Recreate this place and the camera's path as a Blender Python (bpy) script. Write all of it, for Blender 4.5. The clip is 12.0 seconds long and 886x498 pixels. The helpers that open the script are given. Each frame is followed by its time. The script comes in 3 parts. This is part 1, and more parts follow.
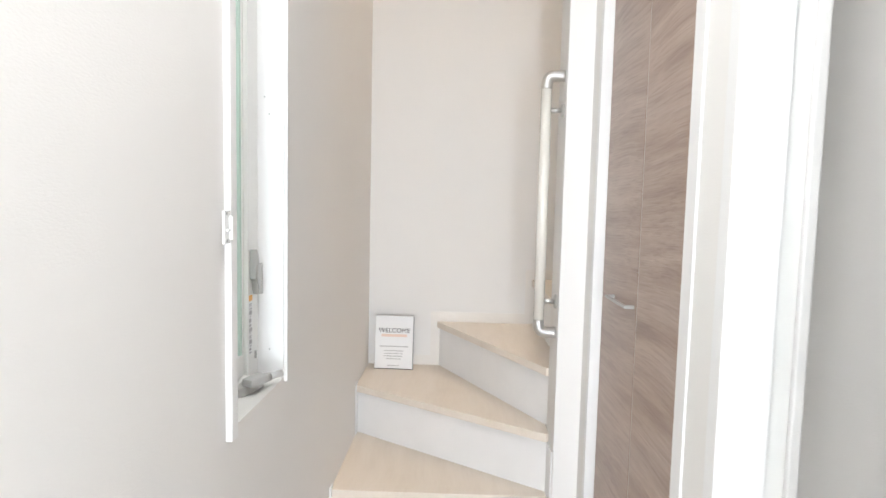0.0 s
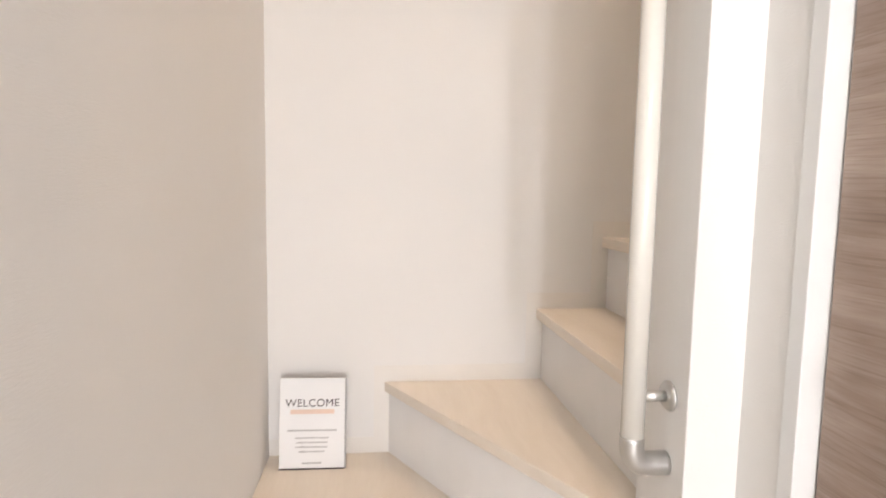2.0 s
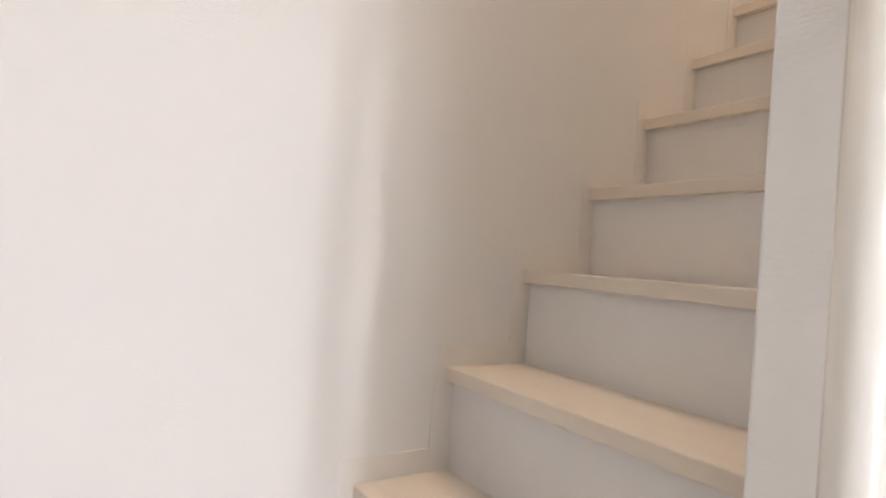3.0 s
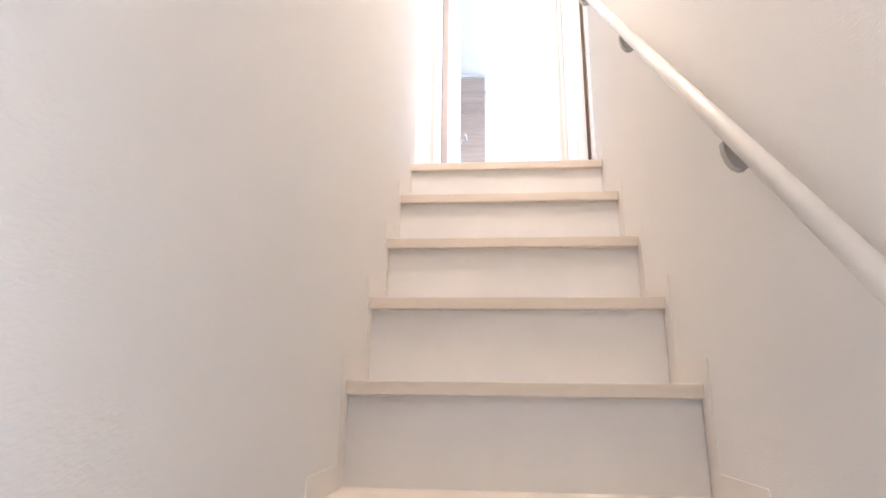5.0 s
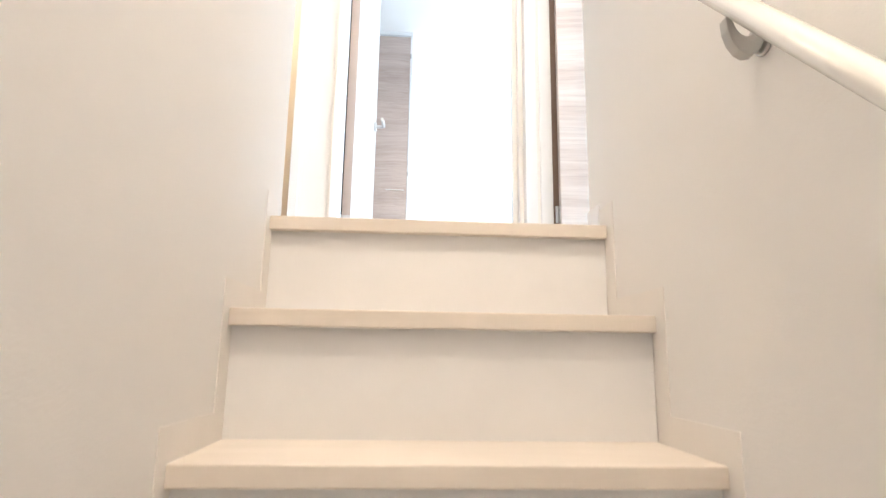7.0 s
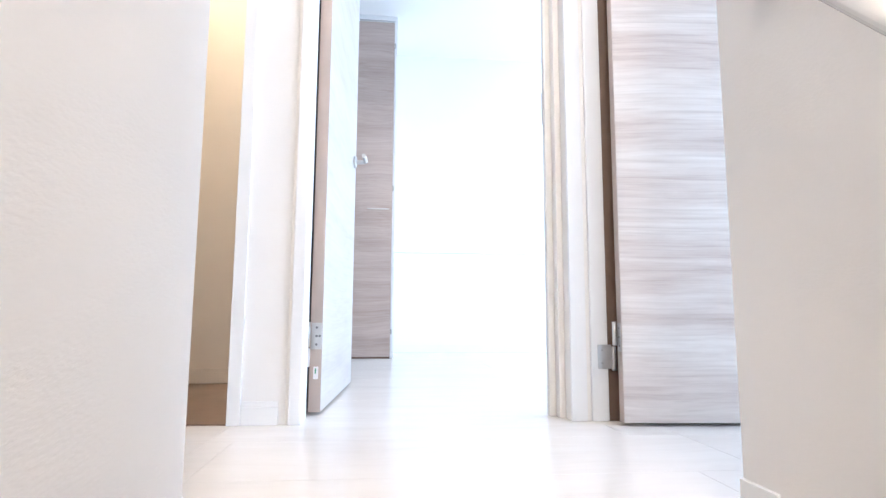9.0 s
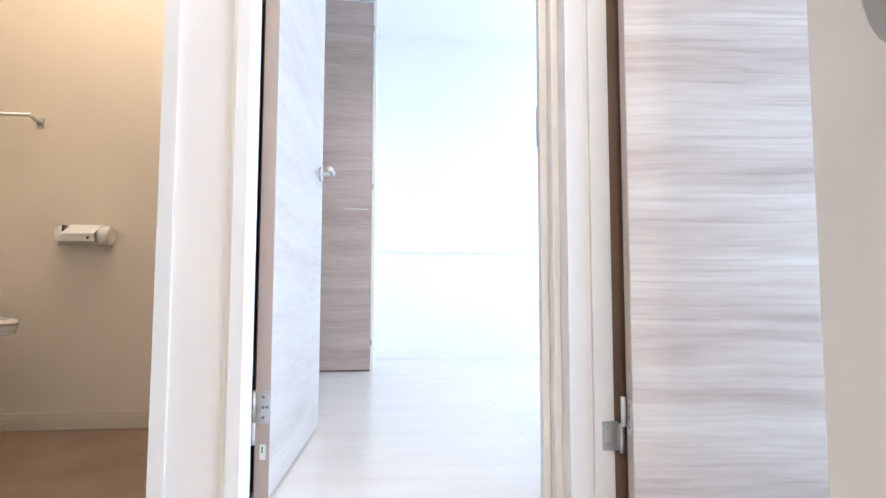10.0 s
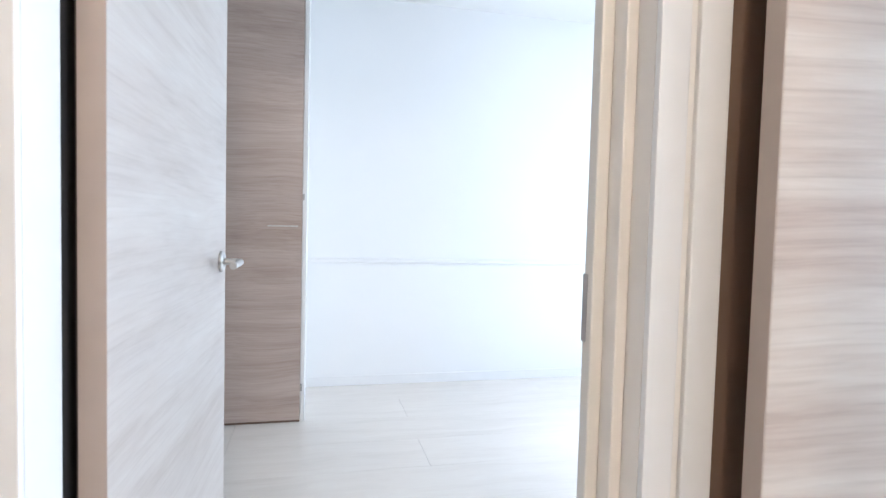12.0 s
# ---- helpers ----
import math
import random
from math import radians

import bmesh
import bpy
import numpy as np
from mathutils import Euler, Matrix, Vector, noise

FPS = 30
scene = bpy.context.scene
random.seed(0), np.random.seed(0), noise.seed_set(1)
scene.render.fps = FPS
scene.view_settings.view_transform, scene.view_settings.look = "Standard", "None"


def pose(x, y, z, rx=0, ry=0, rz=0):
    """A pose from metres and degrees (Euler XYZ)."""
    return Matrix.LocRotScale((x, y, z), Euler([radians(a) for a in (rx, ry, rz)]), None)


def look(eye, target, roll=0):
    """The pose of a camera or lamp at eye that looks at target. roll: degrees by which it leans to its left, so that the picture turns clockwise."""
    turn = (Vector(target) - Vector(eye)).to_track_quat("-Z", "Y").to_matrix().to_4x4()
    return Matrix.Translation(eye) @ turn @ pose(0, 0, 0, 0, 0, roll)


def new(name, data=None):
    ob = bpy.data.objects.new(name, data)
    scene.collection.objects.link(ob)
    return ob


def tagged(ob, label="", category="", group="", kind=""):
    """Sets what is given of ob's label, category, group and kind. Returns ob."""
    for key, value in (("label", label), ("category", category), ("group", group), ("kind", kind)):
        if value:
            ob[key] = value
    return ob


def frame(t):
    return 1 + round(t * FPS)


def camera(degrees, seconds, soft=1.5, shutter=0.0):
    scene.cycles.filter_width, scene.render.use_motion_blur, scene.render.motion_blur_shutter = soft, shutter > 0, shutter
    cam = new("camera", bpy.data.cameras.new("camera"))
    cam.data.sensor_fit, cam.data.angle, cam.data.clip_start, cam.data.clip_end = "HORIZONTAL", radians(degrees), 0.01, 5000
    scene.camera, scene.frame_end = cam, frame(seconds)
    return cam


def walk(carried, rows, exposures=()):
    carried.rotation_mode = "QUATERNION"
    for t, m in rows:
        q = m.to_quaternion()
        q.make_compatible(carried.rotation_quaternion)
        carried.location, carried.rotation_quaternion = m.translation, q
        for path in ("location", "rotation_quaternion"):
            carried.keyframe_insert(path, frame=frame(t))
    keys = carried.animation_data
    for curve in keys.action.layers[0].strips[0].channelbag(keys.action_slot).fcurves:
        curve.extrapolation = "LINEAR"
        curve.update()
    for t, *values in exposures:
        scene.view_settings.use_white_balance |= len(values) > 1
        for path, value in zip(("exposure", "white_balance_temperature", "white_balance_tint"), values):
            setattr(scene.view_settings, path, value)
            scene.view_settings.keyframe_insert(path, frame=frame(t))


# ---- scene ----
cam = camera(77.0, 12.0, soft=1.4, shutter=0.2)
PATH = [
    (0, (0.415, -1.414, 1.202), (0.368, 0.579, 1.049), 1.3),
    (0.5, (0.397, -1.231, 1.166), (0.282, 0.756, 0.962), 0.8),
    (0.7, (0.394, -1.119, 1.161), (0.277, 0.868, 0.961), 0.4),
    (1, (0.4, -0.948, 1.184), (0.301, 1.036, 0.955), 0.4),
    (1.1, (0.393, -0.91, 1.171), (0.307, 1.076, 0.95), 0.6),
    (1.5, (0.352, -0.686, 1.172), (0.339, 1.303, 0.963), 0.3),
    (2, (0.314, -0.351, 1.191), (0.541, 1.627, 1.001), 1.0),
    (2.5, (0.334, 0.01, 1.259), (0.951, 1.909, 1.14), 1.5),
    (2.7, (0.296, 0.128, 1.266), (1.102, 1.957, 1.204), 2.9),
    (4.3, (0.444, 0.795, 1.697), (2.334, 1.3, 2.115), 2.3),
    (5, (0.56, 0.939, 1.893), (2.481, 1.111, 2.422), 0.8),
    (5.5, (0.802, 0.919, 2.006), (2.732, 0.962, 2.529), 0.9),
    (6, (1.018, 0.954, 2.158), (2.962, 0.946, 2.63), 1.3),
    (6.5, (1.224, 0.959, 2.299), (3.178, 0.9, 2.722), 0.8),
    (7, (1.387, 0.948, 2.505), (3.348, 0.831, 2.882), 0.9),
    (7.5, (1.546, 1.009, 2.683), (3.511, 0.866, 3.027), 0.9),
    (7.7, (1.594, 1.018, 2.721), (3.561, 0.876, 3.054), 0.7),
    (9.3, (2.01, 0.993, 3.119), (3.989, 0.796, 3.329), 0.2),
    (9.5, (2.063, 0.975, 3.136), (4.044, 0.777, 3.325), 0.1),
    (10, (2.19, 0.937, 3.298), (4.172, 0.712, 3.443), 0.1),
    (10.5, (2.345, 0.956, 3.424), (4.333, 0.757, 3.521), 0.4),
    (11, (2.486, 0.951, 3.509), (4.474, 0.737, 3.525), 0.2),
    (11.5, (2.648, 0.928, 3.676), (4.623, 0.622, 3.621), 1.1),
    (12, (2.79, 0.935, 3.829), (4.736, 0.482, 3.736), 1.5),
]
EXPOSURES = [(0, 0.42, 6150, 9), (1, 0.53, 6350, 11), (2, 0.52, 6650, 14), (2.5, 0.42, 6450, 13), (4.3, 1.02, 6000, 16), (4.7, 1.02, 5750, 16), (5, 1.02, 5400, 13),
             (5.15, 1.0, 5430, 12), (5.5, 0.97, 5750, 12), (6.5, 0.9, 5500, 8), (7.7, 0.86, 5400, 6), (9.3, 0.56, 5000, 9), (10, 0.4, 5200, 9), (10.5, 0.34, 5550, 10),
             (11, 0.26, 5550, 10), (12, 0.05, 5500, 9)]
walk(cam, [(t, look(eye, target, roll)) for t, eye, target, roll in PATH],
     exposures=EXPOSURES)

# ---- world and lights ----
world = bpy.data.worlds.new("sky")
scene.world = world
world.use_nodes = True
wn = world.node_tree
sky = wn.nodes.new("ShaderNodeTexSky")
sky.sky_type, sky.sun_disc = "NISHITA", False
sky.sun_elevation, sky.sun_rotation = radians(42), radians(200)
wn.nodes["Background"].inputs["Strength"].default_value = 0.12
wn.links.new(sky.outputs["Color"], wn.nodes["Background"].inputs["Color"])


def lamp(name, kind, matrix, energy, color, size=0.1, size_y=None, spread=180):
    data = bpy.data.lights.new(name, kind)
    data.energy, data.color = energy, color
    if kind == "AREA":
        data.shape, data.size = ("RECTANGLE", size) if size_y else ("DISK", size)
        if size_y:
            data.size_y = size_y
        data.spread = radians(spread)
    elif kind == "SUN":
        data.angle = size
    else:
        data.shadow_soft_size = size
    ob = new(name, data)
    ob.matrix_world = matrix
    return ob


lamp("sun", "SUN", look((6.5, -5, 9), (5.9, -1.8, 5.2)), 1.0, (1, 0.96, 0.9), radians(10))
F2Z, HALL_CEIL = 2.795, 2.42
DAY = (0.88, 0.94, 1.0)
WARM = (1.0, 0.765, 0.50)
lamp("hall_window_daylight", "AREA", look((-0.17, -0.22, 1.45), (1, -0.22, 1.40)), 1.3, DAY, 0.32, 1.25)
lamp("entrance_daylight", "AREA", look((0.58, -3.45, 0.80), (0.35, 0, 0.55)), 44, (0.91, 0.955, 1.0), 0.34, 1.3)
# added fill below the hall ceiling, no fitting there; lifts walls and treads
lamp("hall_overhead_fill", "AREA", look((0.42, -1.0, HALL_CEIL - 0.03), (0.42, -1.0, 0)), 10.5, (1.0, 0.96, 0.92), 0.25)
# added fill from the unseen part of the side room, towards the west wall
lamp("side_room_fill", "AREA", look((2.5, -3.52, 1.3), (0.5, -0.4, 0.85)), 0.5, (0.95, 0.97, 1.0), 0.9, 1.1, 70)
lamp("bedroom_window_daylight", "AREA", look((4.95, -1.78, F2Z + 1.2), (4.95, 1, F2Z + 0.9)), 53, (0.88, 0.94, 1.0), 1.6, 1.8)
lamp("second_room_daylight", "AREA", look((2.25, -1.78, F2Z + 1.25), (2.9, 0.5, F2Z + 1.1)), 40, DAY, 1.6, 1.8)
lamp("stair_lamp_glow", "POINT", pose(1.38, 0.88, F2Z + 2.25), 58, (1.0, 0.785, 0.575), 0.08)
lamp("toilet_lamp_glow", "POINT", pose(3.84, 1.74, F2Z + 2.25), 14.5, WARM, 0.035)

# ---- materials ----


def material(name):
    m = bpy.data.materials.new(name)
    m.use_nodes = True
    nt = m.node_tree
    return m, nt, nt.nodes["Principled BSDF"]


def ramp(nt, fac, stops):
    r = nt.nodes.new("ShaderNodeValToRGB")
    while len(r.color_ramp.elements) < len(stops):
        r.color_ramp.elements.new(0.5)
    for e, (p, c) in zip(r.color_ramp.elements, stops):
        e.position, e.color = p, (*c, 1)
    nt.links.new(fac, r.inputs["Fac"])
    return r.outputs["Color"]


def coords(nt, scale, kind="Object", turn=(0, 0, 0)):
    tc = nt.nodes.new("ShaderNodeTexCoord")
    mp = nt.nodes.new("ShaderNodeMapping")
    mp.inputs["Scale"].default_value = scale
    mp.inputs["Rotation"].default_value = turn
    nt.links.new(tc.outputs[kind], mp.inputs["Vector"])
    return mp.outputs["Vector"]


def noise_tex(nt, vec, scale, detail=4, rough=0.55, distort=0.0):
    n = nt.nodes.new("ShaderNodeTexNoise")
    n.inputs["Scale"].default_value, n.inputs["Detail"].default_value = scale, detail
    n.inputs["Roughness"].default_value, n.inputs["Distortion"].default_value = rough, distort
    nt.links.new(vec, n.inputs["Vector"])
    return n.outputs["Fac"]


def bump(nt, height, strength, distance, bsdf):
    b = nt.nodes.new("ShaderNodeBump")
    b.inputs["Strength"].default_value, b.inputs["Distance"].default_value = strength, distance
    nt.links.new(height, b.inputs["Height"])
    nt.links.new(b.outputs["Normal"], bsdf.inputs["Normal"])


def plain(name, color, rough=0.5, metal=0.0, vary=0.04, scale=9.0, relief=0.0, spec=0.5):
    """A paint or plastic with slight cloudiness."""
    m, nt, b = material(name)
    f = noise_tex(nt, coords(nt, (1, 1, 1)), scale, 5)
    lo = [c * (1 - vary) for c in color]
    hi = [min(1, c * (1 + vary)) for c in color]
    nt.links.new(ramp(nt, f, [(0.3, lo), (0.7, hi)]), b.inputs["Base Color"])
    b.inputs["Roughness"].default_value, b.inputs["Metallic"].default_value = rough, metal
    b.inputs["Specular IOR Level"].default_value = spec
    if relief:
        bump(nt, noise_tex(nt, coords(nt, (1, 1, 1)), 220, 2), relief, 0.002, b)
    return m


def wallpaper(name, color):
    """Vinyl wall cloth: a fine woven relief and faint clouding."""
    m, nt, b = material(name)
    cloud = noise_tex(nt, coords(nt, (1, 1, 1), "Generated"), 3.0, 3)
    nt.links.new(ramp(nt, cloud, [(0.25, [c * 0.975 for c in color]), (0.75, [min(1, c * 1.015) for c in color])]),
                 b.inputs["Base Color"])
    b.inputs["Roughness"].default_value = 0.72
    b.inputs["Specular IOR Level"].default_value = 0.25
    v = coords(nt, (1, 1, 2.6))
    weave = noise_tex(nt, v, 130, 3, 0.6)
    bump(nt, weave, 0.16, 0.003, b)
    return m


def timber(name, stops, axis, stretch=14.0, scale=1.6, rough=0.42, relief=0.12, bendy=0.10, warp=0.6, streaks=0.42, pores=0.0):
    """Printed or veneered board whose grain runs along one axis (0 x, 1 y, 2 z); fine streaks lie on broad bands."""
    m, nt, b = material(name)
    info = nt.nodes.new("ShaderNodeObjectInfo")
    s = [stretch] * 3
    s[axis] = 1.0
    tc = nt.nodes.new("ShaderNodeTexCoord")
    shift = nt.nodes.new("ShaderNodeVectorMath")
    shift.operation = "MULTIPLY_ADD"
    nt.links.new(info.outputs["Random"], shift.inputs[0])
    shift.inputs[1].default_value = (7.3, 5.1, 3.7)
    nt.links.new(tc.outputs["Object"], shift.inputs[2])
    wave = nt.nodes.new("ShaderNodeTexNoise")
    wave.inputs["Scale"].default_value, wave.inputs["Detail"].default_value = 2.2, 1.0
    nt.links.new(shift.outputs["Vector"], wave.inputs["Vector"])
    bend = nt.nodes.new("ShaderNodeVectorMath")
    bend.operation = "MULTIPLY_ADD"
    nt.links.new(wave.outputs["Color"], bend.inputs[0])
    bend.inputs[1].default_value = (bendy, bendy, bendy)
    nt.links.new(shift.outputs["Vector"], bend.inputs[2])
    mp = nt.nodes.new("ShaderNodeMapping")
    mp.inputs["Scale"].default_value = s
    nt.links.new(bend.outputs["Vector"], mp.inputs["Vector"])
    broad = noise_tex(nt, mp.outputs["Vector"], scale, 3, 0.5, warp)
    fine = noise_tex(nt, mp.outputs["Vector"], scale * 5.5, 6, 0.65, warp * 0.4)
    mix = nt.nodes.new("ShaderNodeMix")
    mix.inputs["Factor"].default_value = streaks
    nt.links.new(broad, mix.inputs["A"])
    nt.links.new(fine, mix.inputs["B"])
    color = ramp(nt, mix.outputs["Result"], stops)
    if pores:                       # thin dark lines in the print
        mp2 = nt.nodes.new("ShaderNodeMapping")
        mp2.inputs["Scale"].default_value = [k if k == 1.0 else k * 7 for k in s]
        nt.links.new(bend.outputs["Vector"], mp2.inputs["Vector"])
        thin = noise_tex(nt, mp2.outputs["Vector"], scale * 2.2, 3, 0.5, 0.1)
        dark = [1 - pores * k for k in (0.85, 0.95, 1.0)]
        lines = ramp(nt, thin, [(0.50, (1, 1, 1)), (0.68, dark)])
        mul = nt.nodes.new("ShaderNodeMix")
        mul.data_type, mul.blend_type = "RGBA", "MULTIPLY"
        mul.inputs[0].default_value = 1.0
        nt.links.new(color, mul.inputs[6])
        nt.links.new(lines, mul.inputs[7])
        color = mul.outputs[2]
    nt.links.new(color, b.inputs["Base Color"])
    b.inputs["Roughness"].default_value = rough
    b.inputs["Specular IOR Level"].default_value = 0.35
    bump(nt, fine, relief, 0.001, b)
    return m


M_WALL = wallpaper("wall_cloth", (0.80, 0.78, 0.755))
M_CEIL = wallpaper("ceiling_cloth", (0.82, 0.81, 0.79))
M_ROOMWALL = wallpaper("bedroom_wall_cloth", (0.82, 0.82, 0.81))
M_WCWALL = wallpaper("toilet_wall_cloth", (0.80, 0.71, 0.585))
M_WHITE = plain("white_trim", (0.80, 0.795, 0.785), 0.38, vary=0.02)
# white jambs with warm reflected light and thin shadow lines put into the colour
M_WARMSHADE = plain("jamb_warm_shade", (0.80, 0.765, 0.715), 0.42, vary=0.03)
M_STRING = plain("skirting_cream", (0.79, 0.755, 0.71), 0.45, vary=0.02)
M_RISER = plain("riser_white", (0.78, 0.765, 0.75), 0.35, vary=0.02)
PALE = [(0.25, (0.67, 0.59, 0.50)), (0.5, (0.725, 0.65, 0.56)), (0.78, (0.77, 0.70, 0.615))]
M_TREAD = timber("tread_board", PALE, 1, 9, 1.4, 0.3, 0.05)
M_TREADX = timber("landing_board", PALE, 0, 9, 1.4, 0.3, 0.05)
FLOORC = [(0.25, (0.67, 0.615, 0.55)), (0.5, (0.735, 0.68, 0.615)), (0.78, (0.78, 0.735, 0.67))]
M_FLOOR = timber("floor_plank", FLOORC, 1, 9, 1.4, 0.24, 0.04)
TAUPE = [(0.22, (0.235, 0.165, 0.13)), (0.45, (0.35, 0.26, 0.21)), (0.6, (0.43, 0.335, 0.28)), (0.8, (0.53, 0.435, 0.375))]
M_DOORY = timber("taupe_grain_door", TAUPE, 1, 13, 1.7, 0.34, 0.12, 0.055, pores=0.22)
WARDROBE = [(0.22, (0.33, 0.255, 0.215)), (0.45, (0.44, 0.355, 0.305)), (0.6, (0.51, 0.425, 0.375)), (0.8, (0.59, 0.51, 0.455))]
M_WARDROBE = timber("wardrobe_grain", WARDROBE, 1, 20, 0.7, 0.3, 0.08, 0.055, pores=0.12)
# lit copies of the taupe grain: daylight and glare paled into the colour
DAYLITTAUPE = [(0.28, (0.36, 0.285, 0.24)), (0.42, (0.51, 0.435, 0.38)), (0.55, (0.61, 0.55, 0.49)), (0.72, (0.73, 0.69, 0.635))]
SOFTDAYLIT = [(0.28, (0.45, 0.395, 0.355)), (0.48, (0.55, 0.50, 0.46)), (0.72, (0.63, 0.595, 0.555))]
M_LEAFX = timber("daylit_taupe_leaf_x", SOFTDAYLIT, 0, 9, 1.3, 0.3, 0.06, 0.03, 0.4, pores=0.08)
M_LEAFY = timber("daylit_taupe_leaf_y", DAYLITTAUPE, 1, 15, 0.55, 0.3, 0.08, 0.04, 0.5, 0.45, 0.14)
M_EDGE = plain("leaf_edge", (0.45, 0.375, 0.32), 0.5)
# black of the window gasket; also painted shade in the bedroom door gap
M_DARK = plain("black_gasket_and_shade", (0.035, 0.03, 0.028), 0.6)
# brown of the threshold; also painted shade in gaps
M_BROWN = plain("brown_strip_and_shade", (0.15, 0.095, 0.065), 0.5)
M_STEEL = plain("brushed_steel", (0.60, 0.595, 0.58), 0.42, 1.0, 0.05, 40)
M_SATIN = plain("satin_grey_metal", (0.46, 0.455, 0.44), 0.38, 0.7)
M_RAIL = plain("ivory_rail", (0.79, 0.76, 0.70), 0.2, vary=0.02)
M_GREY = plain("grey_plastic", (0.44, 0.435, 0.42), 0.45)
M_FRAME = plain("window_frame_white", (0.80, 0.80, 0.775), 0.35, vary=0.02)
M_PAPER = plain("card_white", (0.82, 0.82, 0.82), 0.55, vary=0.01)
M_CERAMIC = plain("white_ceramic", (0.82, 0.81, 0.79), 0.12, vary=0.01)
M_WCFLOOR = plain("toilet_floor_vinyl", (0.27, 0.18, 0.12), 0.35, vary=0.18, scale=5)
M_INK = plain("dark_ink", (0.055, 0.04, 0.04), 0.6)
M_INKSOFT = plain("grey_ink", (0.42, 0.41, 0.41), 0.6)
M_PEACH = plain("peach_ink", (0.80, 0.62, 0.52), 0.6)
M_ORANGE = plain("orange_label", (0.80, 0.42, 0.10), 0.5)
M_RED = plain("red_label", (0.42, 0.06, 0.06), 0.45)
# green of the glass reflected beside the pane, painted as a material
M_GREENREFLECT = plain("green_glass_reflection", (0.55, 0.68, 0.61), 0.3, vary=0.02)
M_GREY2 = plain("pale_grey_plastic", (0.47, 0.465, 0.445), 0.45)
M_GREENINK = plain("green_ink", (0.10, 0.35, 0.20), 0.6)
M_DARKSTEEL = plain("dark_steel", (0.18, 0.18, 0.18), 0.35, 0.9)
M_WCBASE = plain("cream_baseboard", (0.74, 0.66, 0.54), 0.45, vary=0.03)
M_JOINT = plain("floor_joint", (0.66, 0.59, 0.52), 0.7)
M_GLASS2 = plain("bead_reflection_white", (0.80, 0.88, 0.88), 0.25, vary=0.02)
M_EXT = plain("pale_outside_wall", (0.76, 0.77, 0.68), 0.8)
M_GROUND = plain("grey_ground", (0.24, 0.24, 0.23), 0.9, vary=0.15)


def glass_material():
    m, nt, b = material("frosted_green_glass")
    b.inputs["Base Color"].default_value = (0.58, 0.81, 0.73, 1)
    b.inputs["Roughness"].default_value = 0.42
    b.inputs["Transmission Weight"].default_value = 1.0
    b.inputs["IOR"].default_value = 1.45
    bump(nt, noise_tex(nt, coords(nt, (1, 1, 1)), 160, 2), 0.4, 0.003, b)
    return m


M_GLASS = glass_material()

# ---- building helpers ----


def add_box(bm, x0, x1, y0, y1, z0, z1, bevel=0.0):
    c = ((x0 + x1) / 2, (y0 + y1) / 2, (z0 + z1) / 2)
    made = bmesh.ops.create_cube(bm, size=1.0, matrix=Matrix.Translation(c) @ Matrix.Diagonal((x1 - x0, y1 - y0, z1 - z0, 1)))
    if bevel:
        edges = {e for v in made["verts"] for e in v.link_edges}
        bmesh.ops.bevel(bm, geom=list(edges), offset=bevel, segments=2, affect="EDGES", profile=0.6)
    return bm


def box(x0, x1, y0, y1, z0, z1, bevel=0.0):
    return add_box(bmesh.new(), x0, x1, y0, y1, z0, z1, bevel)


def prism(points, z0, z1, bevel=0.0, axis="z"):
    """A flat outline pushed along an axis."""
    bm = bmesh.new()
    put = {"z": lambda a, b, c: (a, b, c), "y": lambda a, b, c: (a, c, b), "x": lambda a, b, c: (c, a, b)}[axis]
    lo = [bm.verts.new(put(a, b, z0)) for a, b in points]
    hi = [bm.verts.new(put(a, b, z1)) for a, b in points]
    bm.faces.new(lo)
    bm.faces.new(hi)
    n = len(points)
    for i in range(n):
        bm.faces.new((lo[i], lo[(i + 1) % n], hi[(i + 1) % n], hi[i]))
    bmesh.ops.recalc_face_normals(bm, faces=bm.faces[:])
    if bevel:
        bmesh.ops.bevel(bm, geom=bm.edges[:], offset=bevel, segments=2, affect="EDGES", profile=0.6)
    return bm


def tube(points, radius, sides=16, smooth_joints=0, cap=True):
    """A round bar through points."""
    pts = [Vector(p) for p in points]
    for _ in range(smooth_joints):
        out = [pts[0]]
        for a, b in zip(pts, pts[1:]):
            out += [a.lerp(b, 0.25), a.lerp(b, 0.75)]
        pts = out + [pts[-1]]
    bm = bmesh.new()
    rings = []
    up = None
    for i, p in enumerate(pts):
        d = (pts[min(i + 1, len(pts) - 1)] - pts[max(i - 1, 0)]).normalized()
        if up is None:
            up = d.orthogonal().normalized()
        up = (up - d * up.dot(d)).normalized()
        side = d.cross(up)
        rings.append([bm.verts.new(p + radius * (math.cos(a) * up + math.sin(a) * side))
                      for a in (2 * math.pi * k / sides for k in range(sides))])
    for r0, r1 in zip(rings, rings[1:]):
        for k in range(sides):
            f = bm.faces.new((r0[k], r0[(k + 1) % sides], r1[(k + 1) % sides], r1[k]))
            f.smooth = True
    if cap:
        bm.faces.new(rings[0])
        bm.faces.new(rings[-1])
    bmesh.ops.recalc_face_normals(bm, faces=bm.faces[:])
    return bm


